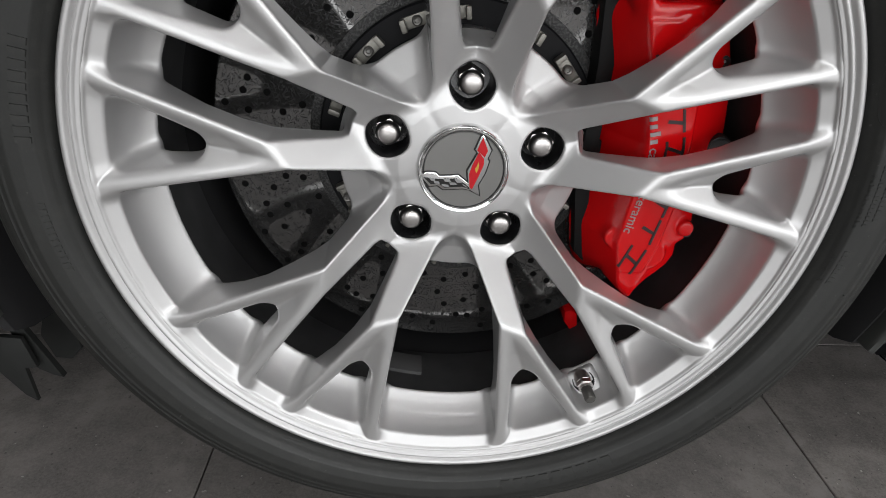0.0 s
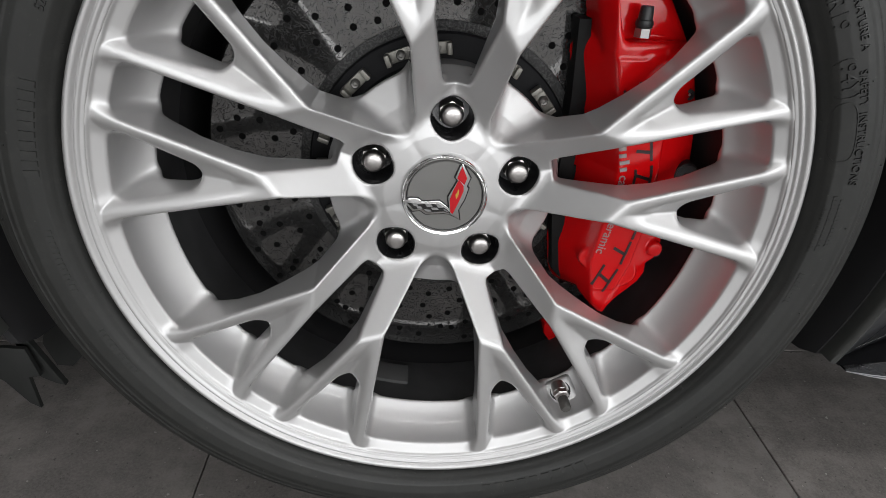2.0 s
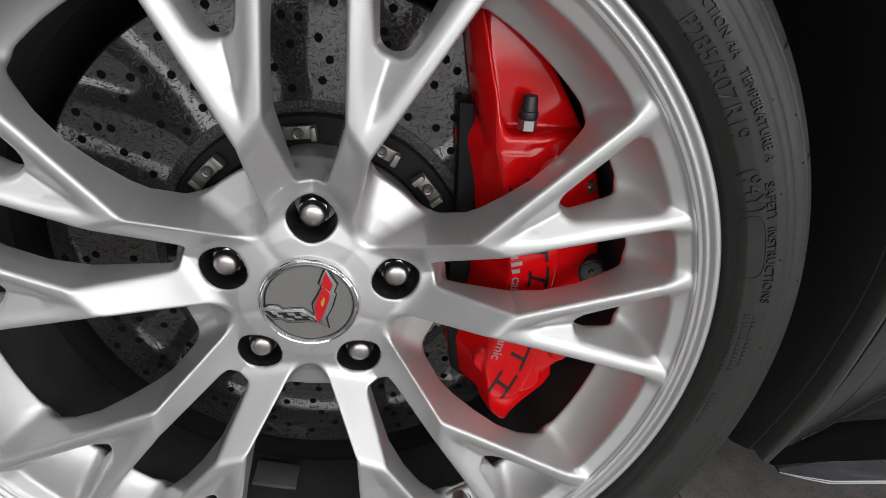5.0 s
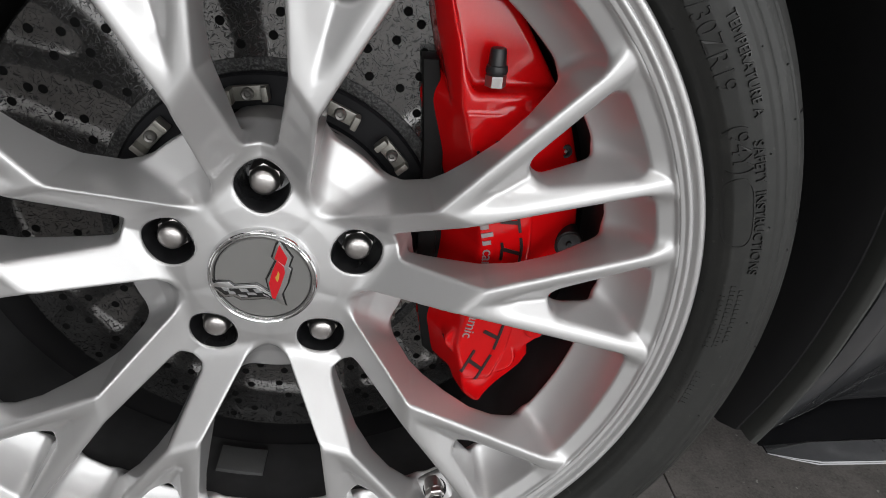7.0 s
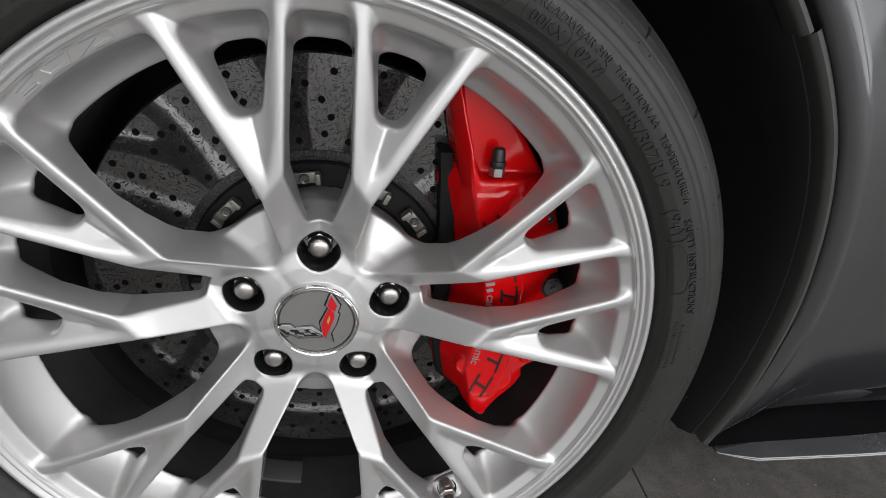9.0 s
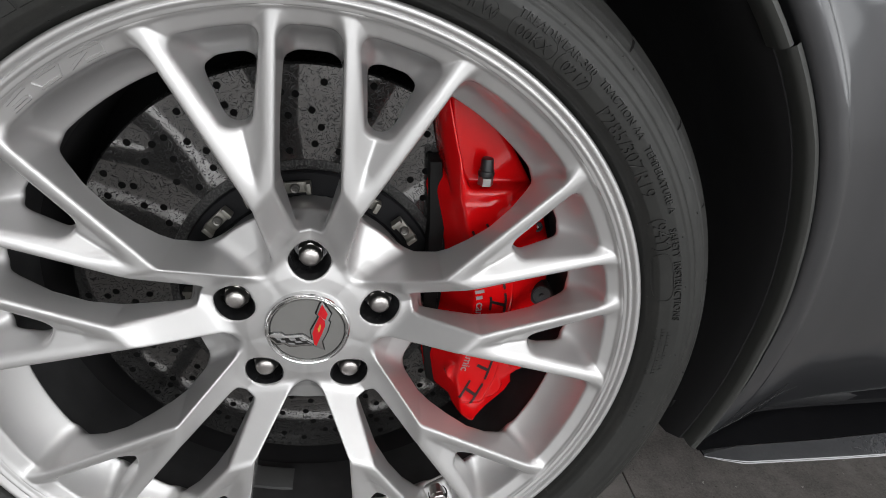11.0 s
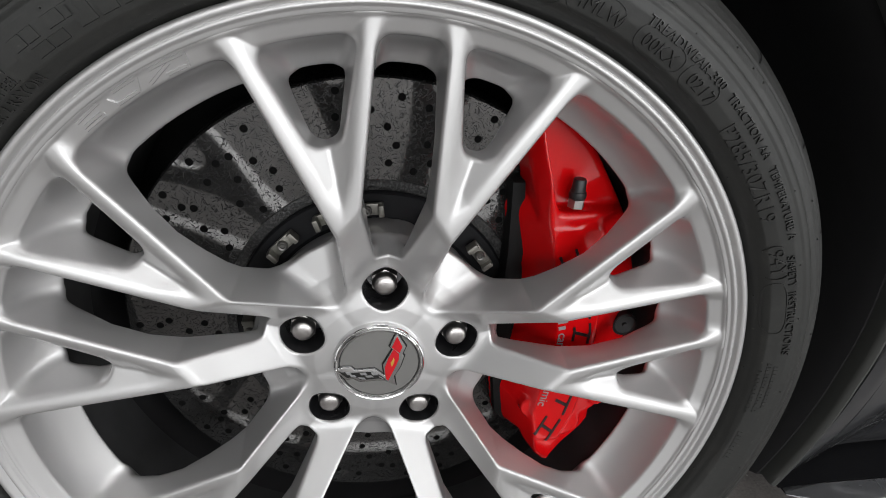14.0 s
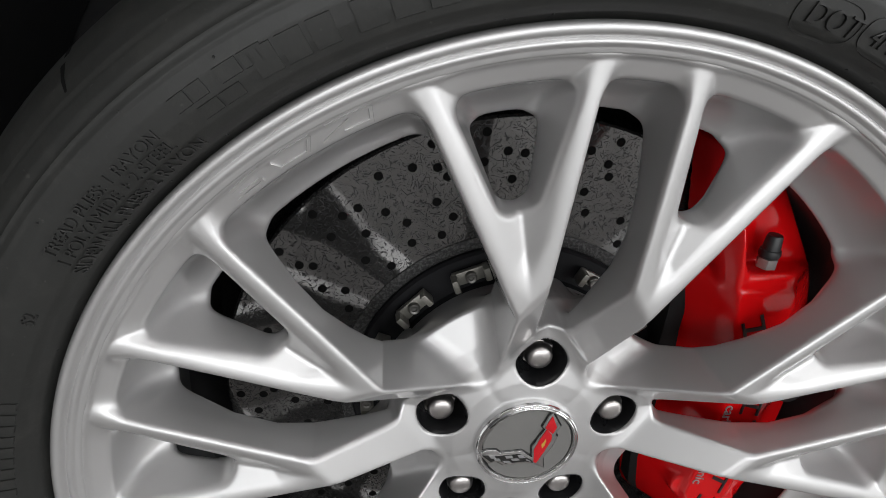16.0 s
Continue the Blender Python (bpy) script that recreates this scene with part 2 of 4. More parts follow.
def lathe(profile, segments=128, closed=False, start=0.0, sweep=360.0):
    """Turns a profile of (radius, y) about the y axis through (0, 0, HUB_Z)."""
    bm = bmesh.new()
    full = sweep >= 359.9
    n = segments if full else segments + 1
    rings = []
    for i in range(n):
        a = radians(start + sweep * i / segments)
        rings.append([bm.verts.new((r * math.sin(a), y, HUB_Z + r * math.cos(a))) for r, y in profile])
    m = len(profile)
    for i in range(segments):
        p, q = rings[i], rings[(i + 1) % n]
        for j in range(m if closed else m - 1):
            k = (j + 1) % m
            bm.faces.new((p[j], p[k], q[k], q[j]))
    return bm


def turned_about_y(points, centre, segments=24):
    """A solid of revolution (radius, y) about an axis along y through centre (x, z)."""
    bm = bmesh.new()
    rings = []
    for i in range(segments):
        a = 2 * math.pi * i / segments
        rings.append([bm.verts.new((centre[0] + r * math.sin(a), y, centre[1] + r * math.cos(a))) for r, y in points])
    for i in range(segments):
        p, q = rings[i], rings[(i + 1) % segments]
        for j in range(len(points) - 1):
            bm.faces.new((p[j], p[j + 1], q[j + 1], q[j]))
    bmesh.ops.remove_doubles(bm, verts=bm.verts, dist=1e-6)
    return bm


def smin(a, b, k):
    h = np.clip(0.5 + 0.5 * (b - a) / k, 0, 1)
    return b + (a - b) * h - k * h * (1 - h)


def smax(a, b, k):
    return -smin(-a, -b, k)


def poly_field(points, x, y):
    """Signed distance to a polygon, negative inside."""
    p = np.array(points, dtype=np.float64)
    d = np.full(x.shape, 1e9)
    s = np.ones(x.shape)
    n = len(p)
    for i in range(n):
        ax, ay = p[i]
        bx, by = p[i - 1]
        ex, ey = bx - ax, by - ay
        wx, wy = x - ax, y - ay
        t = np.clip((wx * ex + wy * ey) / (ex * ex + ey * ey), 0, 1)
        d = np.minimum(d, (wx - ex * t) ** 2 + (wy - ey * t) ** 2)
        c1, c2, c3 = y >= ay, y < by, ex * wy > ey * wx
        flip = (c1 & c2 & c3) | (~c1 & ~c2 & ~c3)
        s = np.where(flip, -s, s)
    return s * np.sqrt(d)


def skin(field, origin, step):
    """The surface where a sampled field is zero: vertices, quads and normals, in the grid's axes."""
    inside = field < 0
    nx, ny, nz = field.shape
    count = np.zeros((nx - 1, ny - 1, nz - 1), np.int8)
    corners = [(i, j, k) for i in (0, 1) for j in (0, 1) for k in (0, 1)]
    for i, j, k in corners:
        count += inside[i:nx - 1 + i, j:ny - 1 + j, k:nz - 1 + k]
    active = (count > 0) & (count < 8)
    where = np.argwhere(active)
    index = np.full(active.shape, -1, np.int32)
    index[active] = np.arange(len(where))
    values = {c: field[where[:, 0] + c[0], where[:, 1] + c[1], where[:, 2] + c[2]].astype(np.float64) for c in corners}
    total, times = np.zeros((len(where), 3)), np.zeros(len(where))
    for a in corners:
        for axis in range(3):
            if a[axis]:
                continue
            b = list(a)
            b[axis] = 1
            va, vb = values[a], values[tuple(b)]
            cross = (va < 0) != (vb < 0)
            t = np.where(cross, va / np.where(cross, va - vb, 1), 0)
            p = np.zeros((len(where), 3)) + np.array(a, float)
            p[:, axis] += t
            total += p * cross[:, None]
            times += cross
    pos = where + total / times[:, None]

    def sample(q):
        q = np.clip(q, 0, np.array(field.shape) - 1.001)
        i = q.astype(int)
        f = q - i
        out = 0
        for c in corners:
            w = np.prod([f[:, m] if c[m] else 1 - f[:, m] for m in range(3)], axis=0)
            out = out + w * field[i[:, 0] + c[0], i[:, 1] + c[1], i[:, 2] + c[2]]
        return out

    def gradient(q, e=0.6):
        return np.stack([sample(q + np.eye(3)[m] * e) - sample(q - np.eye(3)[m] * e) for m in range(3)], 1) / (2 * e)

    for _ in range(2):
        g = gradient(pos)
        move = -sample(pos)[:, None] * g / np.maximum((g * g).sum(1), 1e-12)[:, None]
        size = np.linalg.norm(move, axis=1, keepdims=True)
        pos = pos + move * np.minimum(1, 0.4 / np.maximum(size, 1e-9))
    normals = gradient(pos, 0.7)
    normals /= np.maximum(np.linalg.norm(normals, axis=1, keepdims=True), 1e-12)
    quads = []
    for axis in range(3):
        o1, o2 = (axis + 1) % 3, (axis + 2) % 3
        lo = [slice(None)] * 3
        hi = [slice(None)] * 3
        lo[axis], hi[axis] = slice(0, -1), slice(1, None)
        cross = inside[tuple(lo)] != inside[tuple(hi)]
        for m in (o1, o2):
            cut = [slice(None)] * 3
            cut[m] = [0, -1]
            cross[tuple(cut)] = False
        e = np.argwhere(cross)
        first = inside[e[:, 0], e[:, 1], e[:, 2]]
        ring = []
        for d1, d2 in ((-1, -1), (0, -1), (0, 0), (-1, 0)):
            c = e.copy()
            c[:, o1] += d1
            c[:, o2] += d2
            ring.append(index[c[:, 0], c[:, 1], c[:, 2]])
        q = np.stack(ring, 1)
        q[~first] = q[~first][:, ::-1]
        quads.append(q)
    return pos * step + np.array(origin), np.concatenate(quads), normals


def cut_up(verts, quads, normals, tags, chosen):
    """The vertices, faces and normals of the quads with one tag."""
    q = quads[tags == chosen]
    used, back = np.unique(q, return_inverse=True)
    return verts[used], back.reshape(q.shape).tolist(), normals[used]


def ring_letters(text, size, radius, start, material, parent, y_of, raise_by=0.0006, spacing=1.0, label="", name="lettering", inward=False):
    """Raised letters bent round the wheel's axis, starting at an angle clockwise from the top, read from in front."""
    data = bpy.data.curves.new("text", "FONT")
    data.body, data.size, data.space_character = text, size, spacing
    data.extrude = 0.5
    tmp = new("text", data)
    bpy.context.view_layer.update()
    me = bpy.data.meshes.new_from_object(tmp.evaluated_get(bpy.context.evaluated_depsgraph_get()))
    bpy.data.objects.remove(tmp)
    me.name = name
    for v in me.vertices:
        x, h, lift = v.co
        if inward:
            a, r = radians(start) - x / radius, radius - h
        else:
            a, r = radians(start) + x / radius, radius + h
        y = y_of(r)
        v.co = (r * math.sin(a), y - (raise_by if lift > 0 else -0.0008), HUB_Z + r * math.cos(a))
    me.materials.clear()
    me.materials.append(material)
    ob = new(name, me)
    ob.parent = parent
    return tagged(ob, label)


HUB_Z = 0.325
TURN_OF_WHEEL = radians(3.0)

# ------------------------------------------------------------------ the room
JOINT_X, JOINT_Y, TILE = -0.236, 0.21, 0.627


def make_room():
    x0, x1, y0, y1 = -4.2, 6.0, -4.4, 3.6
    w = 0.15
    bm = box((x0 + x1) / 2, (y0 + y1) / 2, -0.056, x1 - x0, y1 - y0, 0.10)
    floor = part("floor", bm, M_GROUT, None, "floor of dark grey stone-look tiles with thin joints")
    tagged(floor, category="floor", kind="structure")
    # the unseen west wall is dark to hold back light from the left
    for name, c, s in (("wall_north", ((x0 + x1) / 2, y1 + w / 2, ROOM_TOP / 2), (x1 - x0, w, ROOM_TOP)), ("wall_west", (x0 - w / 2, (y0 + y1) / 2, ROOM_TOP / 2), (w, y1 - y0, ROOM_TOP))):
        tagged(part(name, box(*c, *s), M_WALL_DARK if name == "wall_west" else M_WALL, None, "unseen garage wall, made dark to dim light from the left" if name == "wall_west" else "plain light grey painted garage wall"), category="wall", kind="structure")
    # the south and east walls, each with an unseen window added for soft light
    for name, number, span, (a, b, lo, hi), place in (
            ("wall_south", "added_window_1", (x0, x1), ADDED_WINDOW, lambda p, q, deep, wide, high: ((p + q) / 2, y0 - w / 2 + deep, q - p, wide)),
            ("wall_east", "added_window_2", (y0, y1), ADDED_SIDE_WINDOW, lambda p, q, deep, wide, high: (x1 + w / 2 - deep, (p + q) / 2, wide, q - p))):
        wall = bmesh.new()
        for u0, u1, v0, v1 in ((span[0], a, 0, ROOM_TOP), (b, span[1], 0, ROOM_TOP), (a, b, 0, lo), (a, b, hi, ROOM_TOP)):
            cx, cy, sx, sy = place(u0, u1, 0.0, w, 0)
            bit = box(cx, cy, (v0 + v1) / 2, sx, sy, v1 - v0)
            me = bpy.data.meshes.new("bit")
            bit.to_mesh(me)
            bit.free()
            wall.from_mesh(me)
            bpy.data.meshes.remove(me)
        tagged(part(name, wall, M_WALL, None, "plain light grey painted garage wall with an added unseen window"), category="wall", kind="structure")
        window = tagged(new(number), "unseen window with a slim grey frame, added for soft light", "window", kind="structure")
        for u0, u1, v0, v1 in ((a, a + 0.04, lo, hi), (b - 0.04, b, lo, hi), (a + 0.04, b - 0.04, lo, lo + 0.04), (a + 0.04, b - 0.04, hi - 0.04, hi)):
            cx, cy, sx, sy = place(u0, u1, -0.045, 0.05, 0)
            part("added_window_frame", box(cx, cy, (v0 + v1) / 2, sx, sy, v1 - v0, 0.003), M_GREYP, window)
    tagged(part("ceiling", box((x0 + x1) / 2, (y0 + y1) / 2, ROOM_TOP + w / 2, x1 - x0, y1 - y0, w), M_CEIL, None, "plain white painted garage ceiling"), category="ceiling", kind="structure")
    return floor


FLOOR = make_room()


def make_ceiling_lamps():
    for lamp_y, watts in LAMP_ROWS:
        for lamp_x in LAMP_X:
            lamp = tagged(new("ceiling_lamp"), "long white ceiling lamp with a bright diffuser", "lamp", "ceiling lamps")
            lamp.location = (lamp_x, lamp_y, ROOM_TOP)
            part("housing", box(0, 0, -0.03, 2.06, 0.17, 0.058, 0.006), M_CEIL, lamp)
            part("diffuser", box(0, 0, -0.066, 2.0, 0.13, 0.012, 0.003), M_GLOW, lamp, "glowing white diffuser")


make_ceiling_lamps()

# ------------------------------------------------------------------ the car
car = tagged(new("car"), "dark grey metallic sports car with silver wheel and red brake caliper", "car")
car.location = (0, 0, 0)


def make_wheel():
    """The cast wheel as one field: hub, ten forked spokes and the rim, then cut into its parts."""
    step = 0.0011
    half = 0.2575
    axis = np.arange(-half, half + step, step)
    heights = np.arange(-0.052, 0.060, step)
    x, z = np.meshgrid(axis, axis, indexing="ij")
    r = np.hypot(x, z)
    angle = np.arctan2(x, z) - TURN_OF_WHEEL
    fold = (angle + math.radians(36)) % math.radians(72) - math.radians(36)
    u, v = r * np.sin(np.abs(fold)) * 1000, r * np.cos(fold) * 1000
    h = (heights * 1000)[None, None, :].astype(np.float32)

    # a forked spoke, in millimetres: u across, v out from the hub along the nut's direction
    mm = r * 1000
    outline = [(-8, 30), (-8, 83), (9.5, 84.5), (12.5, 90), (21.5, 135), (18.5, 268), (124, 268), (101, 229), (36, 116.5), (25.5, 58), (17, 40)]
    side = poly_field(outline, u, v)
    pocket = poly_field([(39.0, 251), (82.5, 243.5), (45.8, 182.5)], u, v) - 8.0
    knee = (u - 36) * 0.808 + (v - 116.5) * 0.59
    rise = 46.5 + 0.92 * knee
    reach = np.clip((mm - 122) / 125, 0, 1)
    top = smin(rise, 45.5 + 3.2 * reach, 3.2)
    top = smax(top, np.interp(mm, [0, 36, 48, 62, 84], [9.5, 9.5, 8.6, 5.6, 3.0]), 7.0)
    narrow = u - (21.5 - 3.0 * (v - 135) / 133)
    wide_n = np.array([229 - 116.5, -(101 - 36.0)]) / math.hypot(112.5, 65)
    wide = -((u - 36) * wide_n[0] + (v - 116.5) * wide_n[1])
    inner = smin(narrow - 6.6, wide - 7.4, 3.5)
    valley = smax(0.66 * inner, 0 * inner, 2.6)
    valley = np.minimum(valley, 11.0) * np.clip((knee - 2) / 20, 0, 1)
    top = top - valley
    back = np.interp(mm, [86, 92, 100, 116, 133, 150, 170, 190, 206, 218], [-22, -21, -16, -4, 9, 17, 23.5, 22.5, 17, 11])
    back_in = np.interp(mm, [84, 104, 123, 158, 182, 206, 218], [-6, 3, 10, 22, 22.5, 16, 11])
    blend = np.clip((np.degrees(np.abs(fold)) - 10) / 7, 0, 1)
    back = back * blend + back_in * (1 - blend)
    back = np.minimum(back, top - 9)

    side3 = (side[:, :, None].astype(np.float32) + 0.055 * (h - 45))
    spoke = smax(side3, (back[:, :, None].astype(np.float32) - h) * 0.8, 4.0)
    pocket3 = pocket[:, :, None].astype(np.float32) - 0.15 * (h - 18)
    spoke = smax(spoke, -pocket3, 4.0)

    def turned(profile, q):
        rr = np.arange(0, 400, 0.5)
        pr, ph = np.meshgrid(rr, heights * 1000, indexing="ij")
        table = poly_field(profile, pr, ph).astype(np.float32)
        q = np.clip(q, 0, 398) / 0.5
        i = q.astype(int)
        f = (q - i)[:, :, None].astype(np.float32)
        return table[i] * (1 - f) + table[i + 1] * f

    # the hub falls away in a scoop between the spokes, and later in the narrow gap over each nut
    over_nut = 1 - np.clip((u - 8) / 16, 0, 1) ** 2
    bent = over_nut * np.interp(mm, [0, 36, 84, 95, 300], [0, 36, 56, 95, 300]) + (1 - over_nut) * mm
    hub = turned([(0, 9.5), (36, 9.5), (49, 9.0), (54.5, 7.8), (58.5, 4.8), (64, 0.2), (74, -5.6), (94, -13.6), (95, -15.5), (90, -46), (0, -46)], bent)
    rim = turned([(252.0, 49.4), (249.6, 49.2), (248.7, 48.5), (247.8, 47.0), (247.0, 46.4), (239.6, 43.0)] + [(238.7 * (1 - q) ** 2 + 2 * 234.5 * q * (1 - q) + 219.6 * q * q, 42.0 * (1 - q) ** 2 + 2 * 20.0 * q * (1 - q) + 10.0 * q * q) for q in np.linspace(0, 1, 25)] + [(218.6, 8.8), (218.4, 8.0), (229, 6), (244, 14), (252, 30)], mm)
    field = smin(spoke, hub, 13.0)
    field = smax(field, (mm - 250.6)[:, :, None].astype(np.float32) + 0 * h, 0.6)
    # the spokes run into the rim with wide fillets, which end at the height of the spokes and of the rim's band
    field = smin(field, rim, 11.5)
    crest = np.maximum(top, np.interp(mm, [212, 225, 239.6, 247.0, 248.7, 252.0], [-60, 30, 44.5, 48.0, 51.0, 53.0]))
    field = smax(field, (h - crest[:, :, None].astype(np.float32)) * 0.8, 2.4)
    field = smin(field, rim, 1.5)
    cap = np.interp(mm, [0, 240, 247, 252], [49.0, 49.0, 49.4, 50.1])
    field = smax(field, (h - cap[:, :, None].astype(np.float32)) * 0.8, 1.2)
    field = np.maximum(field, (mm - 251.0)[:, :, None].astype(np.float32))
    # the wells of the nuts
    for k in range(5):
        a = TURN_OF_WHEEL + k * 2 * math.pi / 5
        dx, dz = (x - 0.0603 * math.sin(a)) * 1000, (z - 0.0603 * math.cos(a)) * 1000
        p, q = dx * math.sin(a) + dz * math.cos(a), dx * math.cos(a) - dz * math.sin(a)
        well = (np.abs(p) ** 1.75 + np.abs(q) ** 1.75) ** (1 / 1.75) - 16.3
        field = smax(field, -(np.maximum(well[:, :, None].astype(np.float32), -24 - h)), 1.6)
    verts, quads, normals = skin(field.astype(np.float32), (axis[0], axis[0], heights[0]), step)
    mid = verts[quads].mean(1)
    mr = np.hypot(mid[:, 0], mid[:, 1])
    ma = (np.degrees(np.arctan2(mid[:, 0], mid[:, 1]) - TURN_OF_WHEEL)) % 360
    tags = np.where(mr < 0.078, 0, np.where(mr > 0.2440, 1, 2 + (ma // 36).astype(int)))
    world_v = np.stack([verts[:, 0], -verts[:, 2], verts[:, 1] + HUB_Z], 1)
    world_n = np.stack([normals[:, 0], -normals[:, 2], normals[:, 1]], 1)
    a, b, c = cut_up(world_v, quads, world_n, tags, 1)
    wheel = mesh_object("wheel", a, b, M_SILVER, car, "bright silver painted alloy wheel with ten forked spokes", c)
    a, b, c = cut_up(world_v, quads, world_n, tags, 0)
    mesh_object("hub", a, b, M_SILVER, wheel, "", c)
    for k in range(10):
        a, b, c = cut_up(world_v, quads, world_n, tags, 2 + k)
        mesh_object("spoke", a, b, M_SILVER, wheel, "", c)
    return wheel


WHEEL = make_wheel()


def make_wheel_fittings():
    lip = lathe([(0.2490, -0.0465), (0.2492, -0.0494), (0.2500, -0.0502), (0.2515, -0.0502), (0.2524, -0.0508), (0.2531, -0.0520), (0.2545, -0.0524), (0.2552, -0.0520), (0.2558, -0.0515), (0.2566, -0.0522), (0.2574, -0.0537), (0.2590, -0.0546), (0.2606, -0.0546), (0.2618, -0.0538), (0.2624, -0.0522), (0.2624, -0.0480), (0.2560, -0.0300), (0.2480, -0.0300)], 256, True)
    part("rim_lip", lip, M_SILVER, WHEEL, "", 80)
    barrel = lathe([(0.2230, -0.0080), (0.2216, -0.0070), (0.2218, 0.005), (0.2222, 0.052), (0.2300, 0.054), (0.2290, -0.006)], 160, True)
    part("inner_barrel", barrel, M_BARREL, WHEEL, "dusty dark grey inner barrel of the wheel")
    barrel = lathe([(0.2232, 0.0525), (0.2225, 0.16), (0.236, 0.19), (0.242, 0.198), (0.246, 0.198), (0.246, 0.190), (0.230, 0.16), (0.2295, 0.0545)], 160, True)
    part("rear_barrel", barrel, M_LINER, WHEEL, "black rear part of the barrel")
    for k in range(5):
        a = TURN_OF_WHEEL + k * 2 * math.pi / 5
        c = (0.0603 * math.sin(a), HUB_Z + 0.0603 * math.cos(a))
        well = bmesh.new()
        rows = []
        for i in range(40):
            t = 2 * math.pi * i / 40
            size = (abs(math.cos(t)) ** 1.75 + abs(math.sin(t)) ** 1.75) ** (-1 / 1.75)
            row = []
            for grow, depth in ((16.8, 0.9), (16.2, 0.5), (15.8, 1.5), (15.3, 12.0), (14.9, 27.5), (0.0, 28.0)):
                p, q = grow * size * math.cos(t), grow * size * math.sin(t)
                px = c[0] * 1000 + p * math.sin(a) + q * math.cos(a)
                pz = (c[1] - HUB_Z) * 1000 + p * math.cos(a) - q * math.sin(a)
                rad = math.hypot(px, pz)
                front = float(np.interp(rad, [0, 36, 48, 62, 84], [9.5, 9.5, 8.6, 5.6, 3.0]))
                row.append(well.verts.new((px / 1000, -(front - depth) / 1000, HUB_Z + pz / 1000)))
            rows.append(row)
        for i in range(40):
            p, q = rows[i], rows[(i + 1) % 40]
            for j in range(5):
                well.faces.new((p[j], p[j + 1], q[j + 1], q[j]))
        bmesh.ops.remove_doubles(well, verts=well.verts, dist=1e-6)
        part("nut_well", well, M_WELL, WHEEL, "black plastic well round a lug nut")
        hexa = [(c[0] + 0.0106 * math.sin(radians(60 * i + 17 * k)), c[1] + 0.0106 * math.cos(radians(60 * i + 17 * k))) for i in range(6)]
        body = prism(hexa, 0.0042, 0.024, 0.0012)
        lug = part("lug_nut", body, M_NUT, WHEEL, "domed bright steel lug nut")
        dome = [(0.0, -0.0034), (0.0032, -0.0032), (0.0058, -0.0027), (0.0074, -0.0018), (0.0082, -0.0004), (0.0085, 0.0014), (0.0086, 0.0032), (0.0092, 0.0040)]
        part("dome", turned_about_y(dome, c, 32), M_NUT, lug)
    # balancing weight on the barrel
    a0, a1 = 186.5, 196.5
    bm = lathe([(0.2224, 0.017), (0.2185, 0.017), (0.2180, 0.019), (0.2180, 0.040), (0.2185, 0.042), (0.2224, 0.042)], 10, True, a0, a1 - a0)
    bmesh.ops.holes_fill(bm, edges=bm.edges)
    part("balance_weight", bm, M_WEIGHT, WHEEL, "grey stick-on balance weight")
    # raised model mark on the rim's band, drawn as plain bars

    def band_y(r):
        return -float(np.interp(r, [0.2388, 0.2396, 0.2470, 0.2478, 0.2487, 0.249], [0.0420, 0.0430, 0.0464, 0.0470, 0.0485, 0.0491]))

    def bar(d0, r0, d1, r1, w=0.0011):
        bm = bmesh.new()
        n = 10
        rows = []
        for i in range(n + 1):
            t = i / n
            deg, r = d0 + (d1 - d0) * t, r0 + (r1 - r0) * t
            along = Vector((radians(d1 - d0) * r0, r1 - r0)).normalized()
            row = []
            for e, lift in ((-1, -0.0003), (-0.62, 0.0015), (0.62, 0.0015), (1, -0.0003)):
                rr = r + e * w * along.x
                aa = radians(deg) - e * w * along.y / r
                row.append(bm.verts.new((rr * math.sin(aa), band_y(rr) - lift, HUB_Z + rr * math.cos(aa))))
            rows.append(row)
        for p, q in zip(rows[:-1], rows[1:]):
            for j in range(3):
                bm.faces.new((p[j], p[j + 1], q[j + 1], q[j]))
        part("raised_mark", bm, M_SILVER, WHEEL)

    for d0, r0, d1, r1 in ((-41.2, 0.2408, -37.9, 0.2408), (-40.6, 0.2425, -37.9, 0.2425), (-41.0, 0.2460, -37.2, 0.2470), (-37.9, 0.2408, -37.9, 0.2425), (-35.6, 0.2408, -32.4, 0.2408), (-35.0, 0.2470, -31.4, 0.2470), (-35.6, 0.2408, -36.2, 0.2455), (-32.4, 0.2408, -31.4, 0.2470), (-29.6, 0.2470, -24.9, 0.2470), (-30.6, 0.2408, -27.2, 0.2455), (-28.2, 0.2408, -25.4, 0.2408), (-25.4, 0.2400, -24.9, 0.2470)):
        bar(d0, r0, d1, r1)


make_wheel_fittings()


